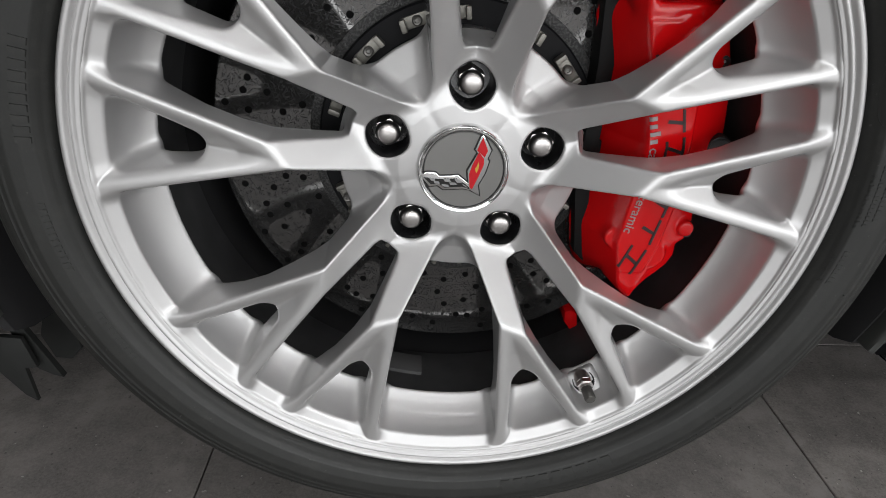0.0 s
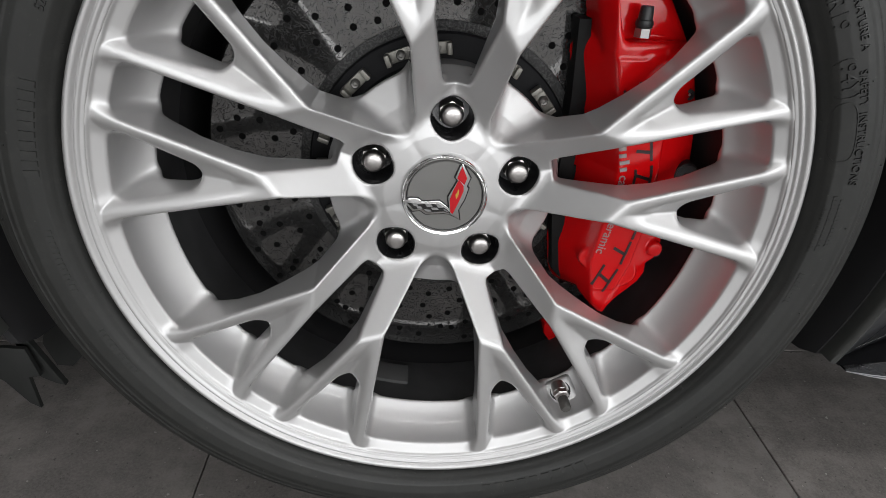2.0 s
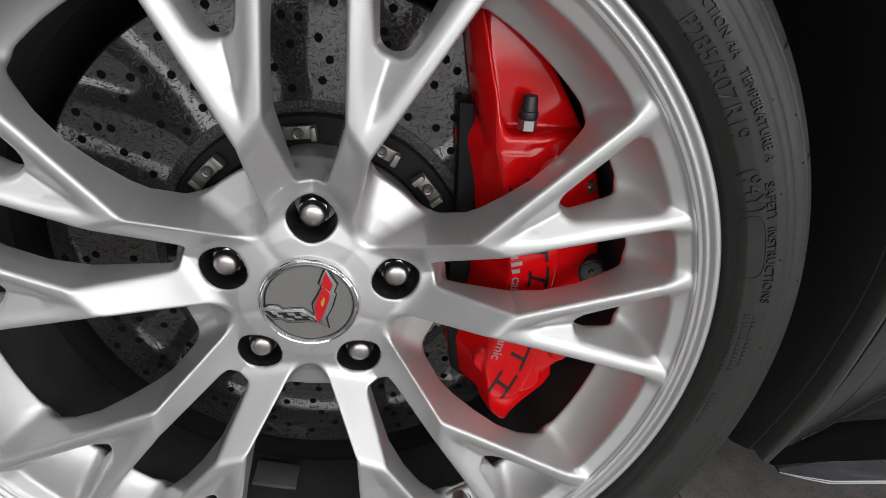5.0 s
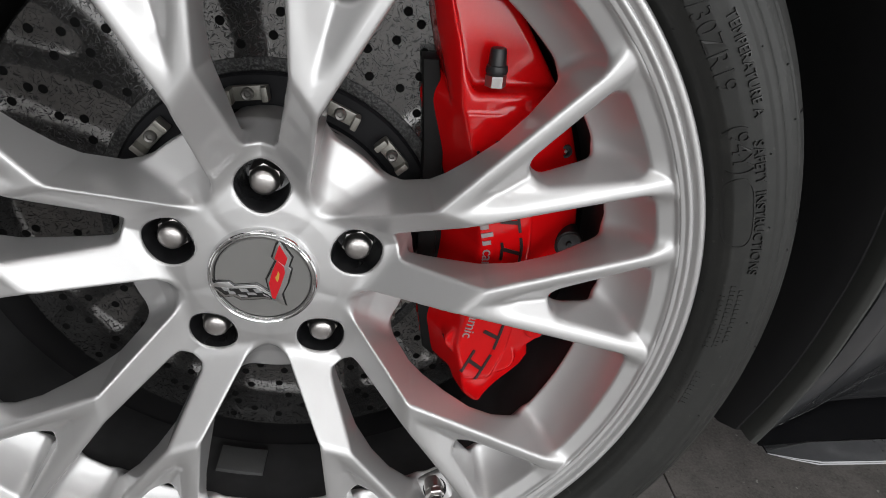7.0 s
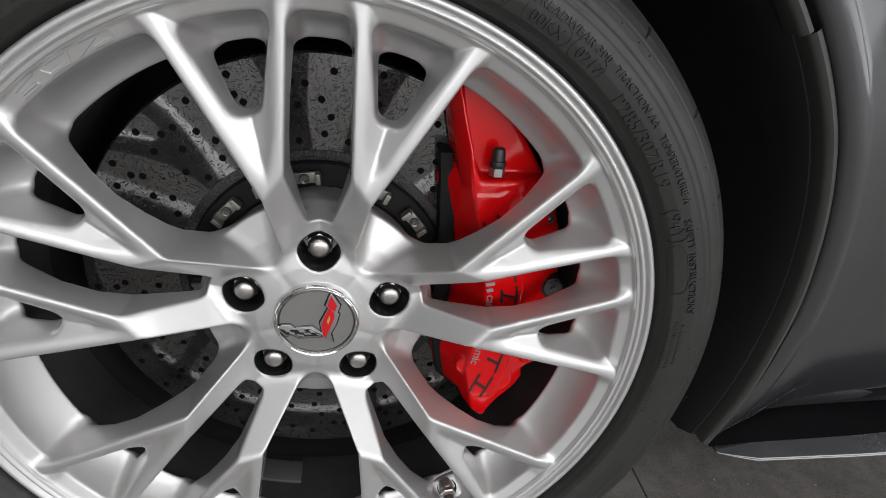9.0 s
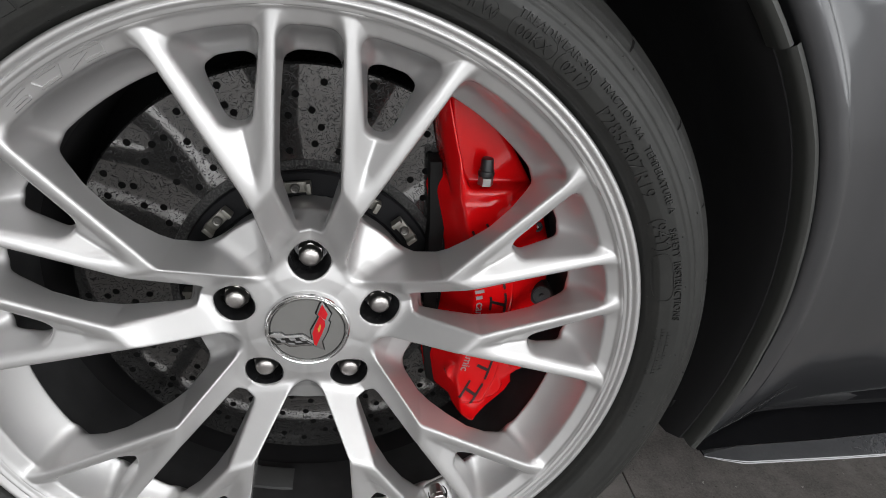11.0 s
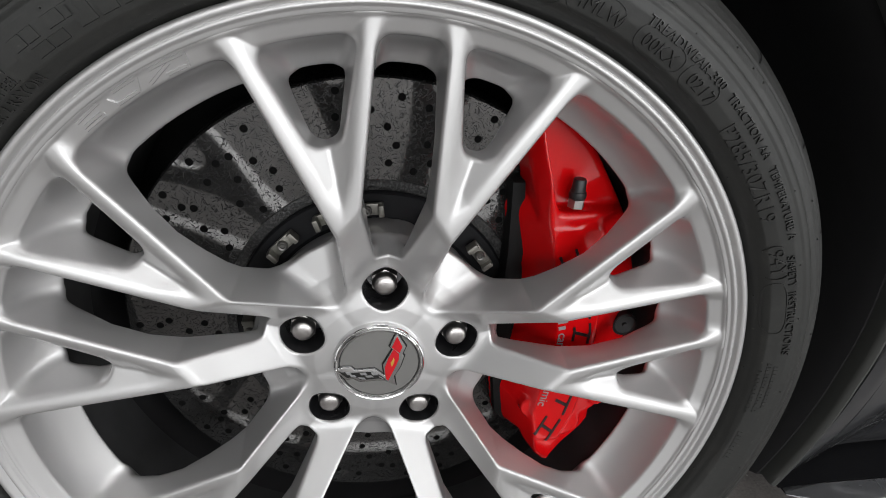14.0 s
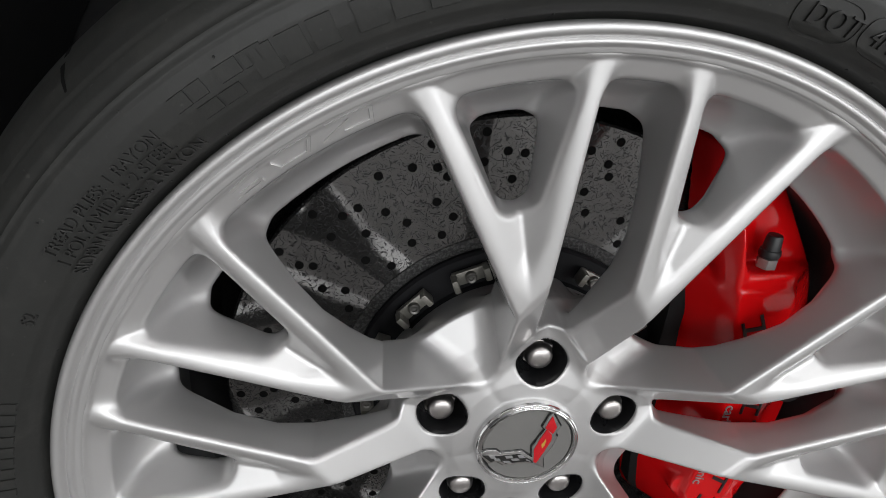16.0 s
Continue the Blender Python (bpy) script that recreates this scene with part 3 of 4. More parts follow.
def make_valve():
    a = radians(148.4)
    base = Vector((0.2245 * math.sin(a), -0.0190, HUB_Z + 0.2245 * math.cos(a)))
    tip = Vector((0.2285 * math.sin(a), -0.0420, HUB_Z + 0.2285 * math.cos(a)))
    way = (tip - base).normalized()
    m = Matrix.Translation(base) @ way.to_track_quat("Z", "Y").to_matrix().to_4x4()

    def lathe_z(points, seg=20):
        bm = bmesh.new()
        rings = [[bm.verts.new((r * math.cos(2 * math.pi * i / seg), r * math.sin(2 * math.pi * i / seg), t)) for r, t in points] for i in range(seg)]
        for i in range(seg):
            p, q = rings[i], rings[(i + 1) % seg]
            for j in range(len(points) - 1):
                bm.faces.new((p[j], p[j + 1], q[j + 1], q[j]))
        bmesh.ops.remove_doubles(bm, verts=bm.verts, dist=1e-6)
        bmesh.ops.transform(bm, matrix=m, verts=bm.verts)
        return bm

    flat = Matrix.Rotation(a, 4, "Y") @ Matrix.Rotation(radians(-51), 4, "X")
    part("valve_pad", box(0.2333 * math.sin(a), -0.0200, HUB_Z + 0.2333 * math.cos(a), 0.027, 0.034, 0.012, 0.005, 4, flat), M_SILVER, WHEEL)
    # the recess round the stem, its shade drawn as a shallow black dish
    seat = bmesh.new()
    rim_n = Vector((-0.78 * math.sin(a), -0.63, -0.78 * math.cos(a)))
    mid = Vector((0.2262 * math.sin(a), -0.0208, HUB_Z + 0.2262 * math.cos(a))) + rim_n * 0.0020
    side = rim_n.cross(way).normalized()
    up = side.cross(rim_n)
    rows = []
    for i in range(28):
        t = 2 * math.pi * i / 28
        d = side * math.cos(t) + up * math.sin(t)
        rows.append([seat.verts.new(mid + d * q - rim_n * w) for q, w in ((0.0098, 0.0012), (0.0094, 0.0), (0.0088, 0.0001), (0.0084, 0.0016), (0.0, 0.002))])
    for i in range(28):
        p, q = rows[i], rows[(i + 1) % 28]
        for j in range(4):
            seat.faces.new((p[j], p[j + 1], q[j + 1], q[j]))
    bmesh.ops.remove_doubles(seat, verts=seat.verts, dist=1e-6)
    valve = part("valve_recess_shade", seat, M_BLACK, WHEEL, "metal tyre valve with a grey cap, its recess drawn as a black dish")
    part("valve_stem", lathe_z([(0.0, -0.004), (0.0072, -0.004), (0.0072, 0.005), (0.0055, 0.006), (0.0050, 0.012), (0.004, 0.013), (0.004, 0.016), (0.0, 0.016)]), M_NUT, valve)
    part("valve_collar", lathe_z([(0.0066, 0.0045), (0.0076, 0.005), (0.0076, 0.009), (0.0066, 0.0098), (0.0050, 0.0098)], 6), M_NUT, valve)
    part("valve_cap", lathe_z([(0.0046, 0.011), (0.0049, 0.012), (0.0049, 0.023), (0.0040, 0.0245), (0.0, 0.0245)]), M_BOLT, valve)


make_valve()


def make_centre_cap():
    cap = part("centre_cap", turned_about_y([(0.0, -0.0138), (0.0288, -0.0136), (0.0294, -0.0128), (0.0294, -0.004), (0.0, -0.004)], (0, HUB_Z), 96), M_CAP, car, "satin grey wheel centre cap with a winged emblem")
    part("chrome_ring", turned_about_y([(0.0299, -0.0110), (0.0301, -0.0140), (0.0306, -0.0150), (0.0314, -0.0152), (0.0321, -0.0146), (0.0328, -0.0149), (0.0336, -0.0142), (0.0343, -0.0122), (0.0348, -0.0095), (0.0349, -0.006)], (0, HUB_Z), 96), M_CHROME, cap, "chrome ring")
    part("groove", turned_about_y([(0.0293, -0.0122), (0.0301, -0.0122)], (0, HUB_Z), 96), M_BLACK, cap)

    def plate(name, pts, y0, y1, mat, bevel=0.0003):
        return part(name, prism([(x / 1000, HUB_Z + z / 1000) for x, z in pts], y0, y1, bevel), mat, cap)

    top = -0.0138

    def grown(pts, by):
        out = []
        n = len(pts)
        for k in range(n):
            a, b, c = Vector(pts[k - 1]), Vector(pts[k]), Vector(pts[(k + 1) % n])
            n1 = Vector((-(b - a).y, (b - a).x)).normalized()
            n2 = Vector((-(c - b).y, (c - b).x)).normalized()
            m = n1 + n2
            m = m / max(0.6, m.length_squared / 2)
            q = b + m * by
            out.append((q.x, q.y))
        return out

    right = [(12.4, 28.8), (19.1, 16.7), (16.7, 10.0), (18.1, 8.2), (15.6, -1.4), (11.2, -10.4), (12.9, -18.9), (4.5, -14.3), (2.5, 0.6), (9.3, 14.3), (7.2, 16.9), (10.4, 25.7)]
    left = [(-32.3, -4.1), (-26.9, -1.3), (-20.6, -1.6), (-17.8, -4.3), (-3.8, -3.2), (3.6, -9.1), (9.5, -15.6), (-0.1, -13.9), (-14.6, -15.0), (-19.0, -11.8), (-25.1, -12.8)]
    plate("dark_outline", grown(right, 0.9), top - 0.0004, top, M_EMB_BLACK, 0)
    plate("dark_outline", grown(left, 0.8), top - 0.0005, top, M_EMB_BLACK, 0)
    plate("left_flag", left, top - 0.0015, top, M_CHROME, 0.0006)
    plate("right_flag", right, top - 0.0019, top, M_CHROME, 0.0007)
    plate("flag_field", [(-29.8, -5.0), (-21.6, -6.2), (-18.6, -6.2), (-4.6, -5.5), (2.0, -10.0), (7.2, -14.7), (0.0, -12.0), (-13.8, -13.1), (-18.1, -9.9), (-23.9, -10.9)], top - 0.0018, top - 0.001, M_EMB_BLACK, 0)
    plate("red_field", [(12.3, 26.2), (16.5, 16.7), (14.5, 11.3), (8.7, 16.5), (10.7, 22.3)], top - 0.0022, top - 0.001, M_EMB_RED, 0)
    plate("red_field", [(10.1, 15.2), (14.1, 10.4), (14.3, 5.9), (11.4, -2.4), (6.9, -13.8), (5.0, -12.4), (3.9, -1.6), (6.4, 6.6)], top - 0.0022, top - 0.001, M_EMB_RED, 0)
    plate("gold_mark", [(8.2, 3.0), (9.4, 4.9), (10.2, 7.6), (10.9, 5.4), (10.4, 2.2), (9.2, -0.6), (8.5, 0.7)], top - 0.0024, top - 0.0016, M_EMB_GOLD, 0)
    # light squares of the chequered field
    for quad in (((-25.3, -5.4), (-21.6, -5.8), (-20.3, -8.1), (-24.0, -7.7)), ((-14.9, -6.1), (-10.3, -6.0), (-8.9, -8.3), (-13.5, -8.4)), ((-6.5, -6.0), (-3.9, -5.9), (-0.6, -8.7), (-4.8, -8.8)), ((-21.8, -8.1), (-18.4, -8.0), (-17.0, -9.9), (-21.1, -9.9)), ((-10.5, -8.8), (-5.9, -8.8), (-4.1, -10.6), (-9.4, -10.7)), ((-0.6, -9.6), (2.0, -11.0), (3.8, -12.9), (0.1, -11.0)), ((-16.2, -10.3), (-11.0, -10.7), (-9.9, -12.6), (-14.5, -12.2))):
        plate("chequer", quad, top - 0.0020, top - 0.0015, M_EMB_WHITE, 0)
    return cap


make_centre_cap()


def tyre_y(r):
    """The sidewall's y at a radius."""
    rr = [0.2590, 0.2630, 0.2658, 0.2692, 0.2725, 0.2800, 0.2880, 0.2960, 0.3030, 0.3090, 0.3150, 0.3200, 0.3240, 0.3262]
    yy = [-0.0420, -0.0480, -0.0545, -0.0600, -0.0630, -0.0655, -0.0668, -0.0660, -0.0636, -0.0595, -0.0530, -0.0440, -0.0300, -0.0150]
    return float(np.interp(r, rr, yy))


def make_tyre():
    profile = [(0.2560, -0.030)]
    for r in np.arange(0.2590, 0.3262, 0.0009):
        y = tyre_y(r)
        # moulded rings: two fine ribs and a step below the shoulder
        for c, w, d in ((0.2945, 0.0006, 0.0007), (0.2985, 0.0006, 0.0007), (0.2660, 0.0008, 0.0008), (0.3085, 0.0007, -0.0006)):
            y -= d * math.exp(-((r - c) / w) ** 2)
        profile.append((r, y))
    profile += [(0.3266, -0.010), (0.3270, 0.010), (0.3272, 0.050), (0.3272, 0.140), (0.3262, 0.165), (0.320, 0.190), (0.300, 0.208), (0.270, 0.205), (0.250, 0.195), (0.246, 0.190)]
    tyre = part("tyre", lathe(profile, 256), M_RUBBER, car, "black low-profile rubber tyre with raised sidewall lettering", 60)

    def letters(text, size, radius, start, spacing=1.0, lift=0.0012):
        ring_letters(text, size, radius, start, M_LETTER, tyre, tyre_y, lift, spacing)

    letters("P285/30ZR19", 0.0128, 0.2720, 43.4, 1.06)
    letters("(94Y)", 0.0126, 0.2728, 62.9, 1.02)
    letters("TREADWEAR 300", 0.0072, 0.2845, 27.0, 1.12)
    letters("TRACTION AA", 0.0068, 0.2847, 40.4, 1.10)
    letters("TEMPERATURE A", 0.0068, 0.2847, 51.6, 1.10)
    letters("SAFETY", 0.0070, 0.2825, 65.2, 1.1)
    letters("INSTRUCTIONS", 0.0070, 0.2825, 71.0, 1.1)
    letters("00KX", 0.0098, 0.2750, 27.8, 1.05)
    letters("0217", 0.0098, 0.2750, 35.2, 1.05)
    letters("4MLW", 0.0098, 0.2750, 19.0, 1.05)
    letters("DOT", 0.0110, 0.2735, 12.6, 1.05)
    letters("TREAD PLIES: 1 RAYON", 0.0066, 0.2795, -54.0, 1.0)
    letters("1 POLYAMIDE + 2 STEEL", 0.0066, 0.2735, -54.4, 1.0)
    letters("SIDEWALL PLIES: 2 RAYON", 0.0066, 0.2675, -54.8, 1.0)
    letters("52", 0.0070, 0.2750, -61.4, 1.0)
    # the maker's name and small lines that cannot be read, as plain bars
    def bars(d0, d1, r0, r1, count, lift=0.0009, fill=0.6):
        for k in range(count):
            a0 = d0 + (d1 - d0) * k / count
            a1 = a0 + (d1 - d0) / count * fill
            bm = bmesh.new()
            rows = []
            for i in range(4):
                aa = radians(a0 + (a1 - a0) * i / 3)
                rows.append([bm.verts.new((r * math.sin(aa), tyre_y(r) - l, HUB_Z + r * math.cos(aa))) for r, l in ((r0, -0.0004), (r0 + 0.0004, lift), ((r0 + r1) / 2, lift), (r1 - 0.0004, lift), (r1, -0.0004))])
            for p, q in zip(rows[:-1], rows[1:]):
                for j in range(4):
                    bm.faces.new((p[j], p[j + 1], q[j + 1], q[j]))
            bm.faces.new([v for v in rows[0]])
            bm.faces.new([v for v in rows[-1]][::-1])
            part("moulded_bar", bm, M_RUBBER, tyre)

    bars(-37.6, -34.6, 0.2815, 0.2880, 2, 0.0007, 0.9)
    bars(-36.4, -32.4, 0.2745, 0.2800, 2, 0.0007, 0.9)
    bars(-33.6, -29.6, 0.2815, 0.2880, 2, 0.0007, 0.9)
    bars(-31.0, -24.0, 0.2755, 0.2870, 3, 0.0007, 0.8)
    bars(-23.0, -12.0, 0.2755, 0.2870, 4, 0.0007, 0.8)
    bars(-10.0, 4.0, 0.2755, 0.2865, 6, 0.0007, 0.75)
    bars(150.0, 171.0, 0.2740, 0.2850, 9, 0.0008, 0.7)
    bars(84.0, 92.0, 0.2800, 0.2830, 12, 0.0005)
    bars(83.5, 93.0, 0.2755, 0.2785, 15, 0.0005)
    bars(85.0, 93.5, 0.2710, 0.2740, 12, 0.0005)
    bars(97.0, 103.0, 0.2735, 0.2775, 8, 0.0005)
    bars(98.0, 103.0, 0.2690, 0.2715, 9, 0.0005)
    bars(-84.0, -70.0, 0.2725, 0.2815, 10, 0.0010)
    bars(-103.0, -92.0, 0.2745, 0.2790, 12, 0.0005)
    bars(-120.0, -110.0, 0.2745, 0.2790, 10, 0.0005)
    # cuts across the shoulder, as strips with the grooves' shade put into their colour
    for k in range(30):
        a = radians(12 * k + 5)
        bm = bmesh.new()
        rows = []
        for i, r in enumerate((0.3110, 0.3150, 0.3190, 0.3235, 0.3266)):
            w = 0.0006 + 0.0015 * i / 4
            rows.append([bm.verts.new((r * math.sin(a + e * w / r + 0.010 * i / 4), tyre_y(r) - 0.0003, HUB_Z + (r + 0.0002) * math.cos(a + e * w / r + 0.010 * i / 4))) for e in (-1, 1)])
        for p, q in zip(rows[:-1], rows[1:]):
            bm.faces.new((p[0], p[1], q[1], q[0]))
        part("shoulder_cut_shade", bm, M_RECESS_SHADE, tyre)
    # moulding nubs left on the rubber
    rng = random.Random(11)
    nub = turned_about_y([(0.0, -0.0011), (0.0003, -0.0010), (0.0005, -0.0003), (0.0007, 0.0004)], (0, 0), 8)
    nub_mesh = bpy.data.meshes.new("nub")
    nub.to_mesh(nub_mesh)
    nub.free()
    nub_mesh.materials.append(M_LETTER)
    for k in range(90):
        a = radians(4 * k + rng.uniform(-1.5, 1.5))
        r = rng.choice((0.2655, 0.2660, 0.2905, 0.2950, 0.3060))
        ob = new("nub", nub_mesh)
        ob.parent = tyre
        ob.location = (r * math.sin(a), tyre_y(r), HUB_Z + r * math.cos(a))
    # ovals round the codes
    for a0, a1, rm, hw in ((27.0, 33.6, 0.2785, 0.0068), (34.4, 39.6, 0.2785, 0.0068), (69.4, 78.0, 0.2750, 0.0066), (11.6, 17.6, 0.2770, 0.0075), (18.2, 24.8, 0.2785, 0.0068)):
        bm = bmesh.new()
        n = 48
        ring = []
        for i in range(n):
            t = 2 * math.pi * i / n
            half_len = radians(a1 - a0) / 2 * rm
            ca, sa = math.cos(t), math.sin(t)
            ex = math.copysign(abs(ca) ** 0.5, ca)
            ez = math.copysign(abs(sa) ** 0.8, sa)
            quad = []
            for off, lift in ((0.0, 0.0006), (0.0, -0.0005), (0.0008, -0.0005), (0.0008, 0.0006)):
                r = rm + ez * (hw + off)
                a = radians((a0 + a1) / 2) + ex * (half_len + off) / rm
                quad.append(bm.verts.new((r * math.sin(a), tyre_y(r) - lift, HUB_Z + r * math.cos(a))))
            ring.append(quad)
        for i in range(n):
            p, q = ring[i], ring[(i + 1) % n]
            for j in range(4):
                bm.faces.new((p[j], p[(j + 1) % 4], q[(j + 1) % 4], q[j]))
        part("moulded_oval", bm, M_LETTER, tyre)
    return tyre


make_tyre()


def make_disc():
    front, rear = 0.053, 0.091
    outer, inner = 0.1985, 0.1180
    bm = lathe([(inner, front + 0.002), (inner + 0.002, front), (outer - 0.0015, front), (outer, front + 0.0015), (outer, front + 0.014), (outer, front + 0.024), (outer, rear), (inner, rear)], 160, True)
    disc = part("brake_disc", bm, M_DISC, car, "drilled grey carbon-ceramic brake disc", 40)
    part("friction_edge", lathe([(0.1120, front + 0.004), (0.1125, front - 0.0008), (0.1150, front - 0.0012), (0.1215, front - 0.0008), (0.1222, front + 0.001)], 160), M_RAW, disc, "rough unpolished inner edge of the disc")
    # flush black disc for each drilled hole, with the bore's shade as its colour
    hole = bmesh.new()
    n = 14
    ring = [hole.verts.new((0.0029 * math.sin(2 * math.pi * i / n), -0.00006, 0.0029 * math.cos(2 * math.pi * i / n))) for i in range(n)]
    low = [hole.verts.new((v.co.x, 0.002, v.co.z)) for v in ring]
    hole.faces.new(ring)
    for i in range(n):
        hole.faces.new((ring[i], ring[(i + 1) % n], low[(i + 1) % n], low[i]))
    me = bpy.data.meshes.new("drill_hole_shade")
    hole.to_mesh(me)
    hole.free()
    me.materials.append(M_RECESS_SHADE)
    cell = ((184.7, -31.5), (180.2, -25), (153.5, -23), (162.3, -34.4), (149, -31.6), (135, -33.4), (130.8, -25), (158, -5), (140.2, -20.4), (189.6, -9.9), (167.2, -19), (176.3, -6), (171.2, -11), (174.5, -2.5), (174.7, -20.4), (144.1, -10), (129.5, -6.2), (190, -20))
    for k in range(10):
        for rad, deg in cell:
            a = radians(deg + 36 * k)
            ob = new("drill_hole_shade", me)
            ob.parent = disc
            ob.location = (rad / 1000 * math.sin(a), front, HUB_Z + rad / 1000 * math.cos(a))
    bell = part("disc_bell", lathe([(0.060, -0.001 + 0.03), (0.078, 0.030), (0.088, 0.034), (0.092, 0.046), (0.112, 0.047), (0.1135, 0.049), (0.1135, 0.060), (0.06, 0.060)], 96, True), M_HAT, disc, "black metal disc bell")
    for k in range(15):
        a = radians(24 * k + 3 if k else -5.5)
        cx, cz = 0.1025 * math.sin(a), HUB_Z + 0.1025 * math.cos(a)
        turn = Matrix.Rotation(a, 4, "Y")
        clip = part("disc_clip", box(cx, 0.0415, cz, 0.024, 0.004, 0.0094, 0.0012, 2, turn), M_CLIP, disc, "dull steel float clip with a raised end")
        for end, deep in ((-1, 0.0365), (1, 0.0395)):
            t = a + end * 0.0108 / 0.1025
            part("clip_tab", box(0.1027 * math.sin(t), deep, HUB_Z + 0.1027 * math.cos(t), 0.0042, 0.010, 0.0094, 0.0010, 2, turn), M_CLIP, clip)
        part("clip_bolt", turned_about_y([(0.0, 0.0372), (0.0014, 0.0372), (0.0017, 0.0362), (0.0030, 0.0358), (0.0038, 0.0366), (0.0040, 0.0405)], (cx, cz), 16), M_BOLT, clip)
    return disc


make_disc()


def make_caliper():
    step = 0.0015
    xs = np.arange(0.085, 0.225, step)
    zs = np.arange(-0.130, 0.205, step)
    hs = np.arange(-0.050, 0.020, step)
    x, z = np.meshgrid(xs * 1000, zs * 1000, indexing="ij")
    h = (hs * 1000)[None, None, :]
    front = h - np.interp(z, [-125, -60, 10], [9, 5, 0])[:, :, None]
    zk = [-125, -95, -60, -20, 20, 60, 112, 200]
    outline = [(100, 192), (119, 195), (146, 165), (170, 128), (189, 97), (202, 60), (207, 20), (206, -4), (196, -20), (190, -36), (191, -50), (187, -60), (180, -64), (182, -76), (178, -86), (169, -93), (160, -98), (155, -102), (151, -106), (148, -112), (142, -110), (129, -98), (116, -64), (111, -40), (108, 0), (108, 40), (111, 80), (115, 112), (107, 150)]
    side = poly_field(outline, x, z) - 1.0
    body = smax(side[:, :, None] + 0.10 * (h + 5), front - 3.0, 5.0)
    # the face between the slanted flanks
    left = np.interp(z, zk, [141, 134, 127, 133, 137, 132, 119, 110])
    flank = (left - x)[:, :, None]
    body = smax(body, (front - 2.8) * 0.50 + flank * 1.05, 2.0)
    right = np.interp(z, zk, [146, 150, 163, 170, 171, 168, 158, 150])
    fall = np.interp(z, zk, [0.55, 0.45, 0.28, 0.45, 0.60, 0.62, 0.62, 0.6])
    outer = ((x - right) * fall)[:, :, None]
    body = smax(body, (front - 2.0) * 0.80 + outer, 3.0)
    # the upper end is set back above a ledge, beside a rounded rib
    ledge = (z - 119 - 0.03 * (x - 120))
    rib = (x - np.interp(z, [118, 128, 160, 200], [126, 121, 113, 104]))
    sunk = smin(ledge, rib, 3.0)[:, :, None]
    body = smax(body, smin(h + 15.0 + 0.05 * (z - 119)[:, :, None], 0.9 * sunk, 2.0), 4.5)
    # bosses of the pistons and the lug at the lower edge
    for cx, cz, rad, up in ((150, 98, 13, 3.4), (183, -48, 6.5, 1.6), (160, -72, 11, 1.0), (128, -58, 9, -2.0)):
        boss = np.hypot(x - cx, z - cz) - rad
        body = smin(body, smax(boss[:, :, None] + 0 * h, front - up, 2.5), 3.0)
    # the raised plate that carries the print
    zz = np.array([106, 96, 60, 20, -20, -60, -84])
    plate = [(a + 3, b) for a, b in zip(np.interp(zz, zk, [141, 134, 127, 133, 137, 132, 119, 110]), zz)]
    plate += [(a - 3, b) for a, b in zip(np.interp(zz, zk, [146, 150, 163, 170, 171, 168, 158, 150]), zz)][::-1]
    plate2 = poly_field(plate, x, z) - 2.5
    body = smin(body, smax(plate2[:, :, None] + 0.5 * (front - 3.0), front - 4.1, 1.2), 0.8)
    body = np.maximum(body, -46 - h)
    verts, quads, normals = skin(body.astype(np.float32), (xs[0], zs[0], hs[0]), step)
    w = np.stack([verts[:, 0], -verts[:, 2], verts[:, 1] + HUB_Z], 1)
    n = np.stack([normals[:, 0], -normals[:, 2], normals[:, 1]], 1)
    cal = mesh_object("brake_caliper", w, quads.tolist(), M_RED, car, "glossy red six-piston brake caliper with black and grey print", n)

    inside = body < 0
    ii = np.clip(len(hs) - 1 - np.argmax(inside[:, :, ::-1], 2), 0, len(hs) - 2)
    gi, gj = np.indices(ii.shape)
    f0, f1 = body[gi, gj, ii], body[gi, gj, ii + 1]
    top_h = hs[ii] + step * np.clip(-f0 / np.where(f1 - f0 == 0, 1, f1 - f0), 0, 1)

    def face_y(px, pz):
        p, q = (px - xs[0]) / step, (pz - zs[0]) / step
        i, j = int(np.clip(p, 0, len(xs) - 2)), int(np.clip(q, 0, len(zs) - 2))
        f, g = p - i, q - j
        return -((top_h[i, j] * (1 - g) + top_h[i, j + 1] * g) * (1 - f) + (top_h[i + 1, j] * (1 - g) + top_h[i + 1, j + 1] * g) * f)

    def band(s):
        """A point along the printed line (0 at its top end, metres) and its direction."""
        zz = 0.100 - s * 0.95
        xx = float(np.interp(zz, [-0.095, -0.06, -0.02, 0.02, 0.06, 0.10], [0.130, 0.145, 0.155, 0.156, 0.147, 0.127]))
        x2 = float(np.interp(zz - 0.004, [-0.095, -0.06, -0.02, 0.02, 0.06, 0.10], [0.130, 0.145, 0.155, 0.156, 0.147, 0.127]))
        d = Vector((x2 - xx, -0.004)).normalized()
        return Vector((xx, zz)), d

    def spot(s, up):
        p, d = band(s)
        q = p + up * Vector((-d.y, d.x))
        return q.x, q.y

    def strip(name, s0, u0, s1, u1, width, mat, label=""):
        bm = bmesh.new()
        n = 8
        way = Vector((s1 - s0, u1 - u0)).normalized() * width / 2
        nor = Vector((-way.y, way.x))
        rows = []
        for i in range(n + 1):
            t = i / n
            row = []
            for e in (-1, 1):
                px, pz = spot(s0 + (s1 - s0) * t + e * nor.x, u0 + (u1 - u0) * t + e * nor.y)
                y = face_y(px, pz)
                row.append(bm.verts.new((px, y - 0.0007, HUB_Z + pz)))
                row.append(bm.verts.new((px, y + 0.0004, HUB_Z + pz)))
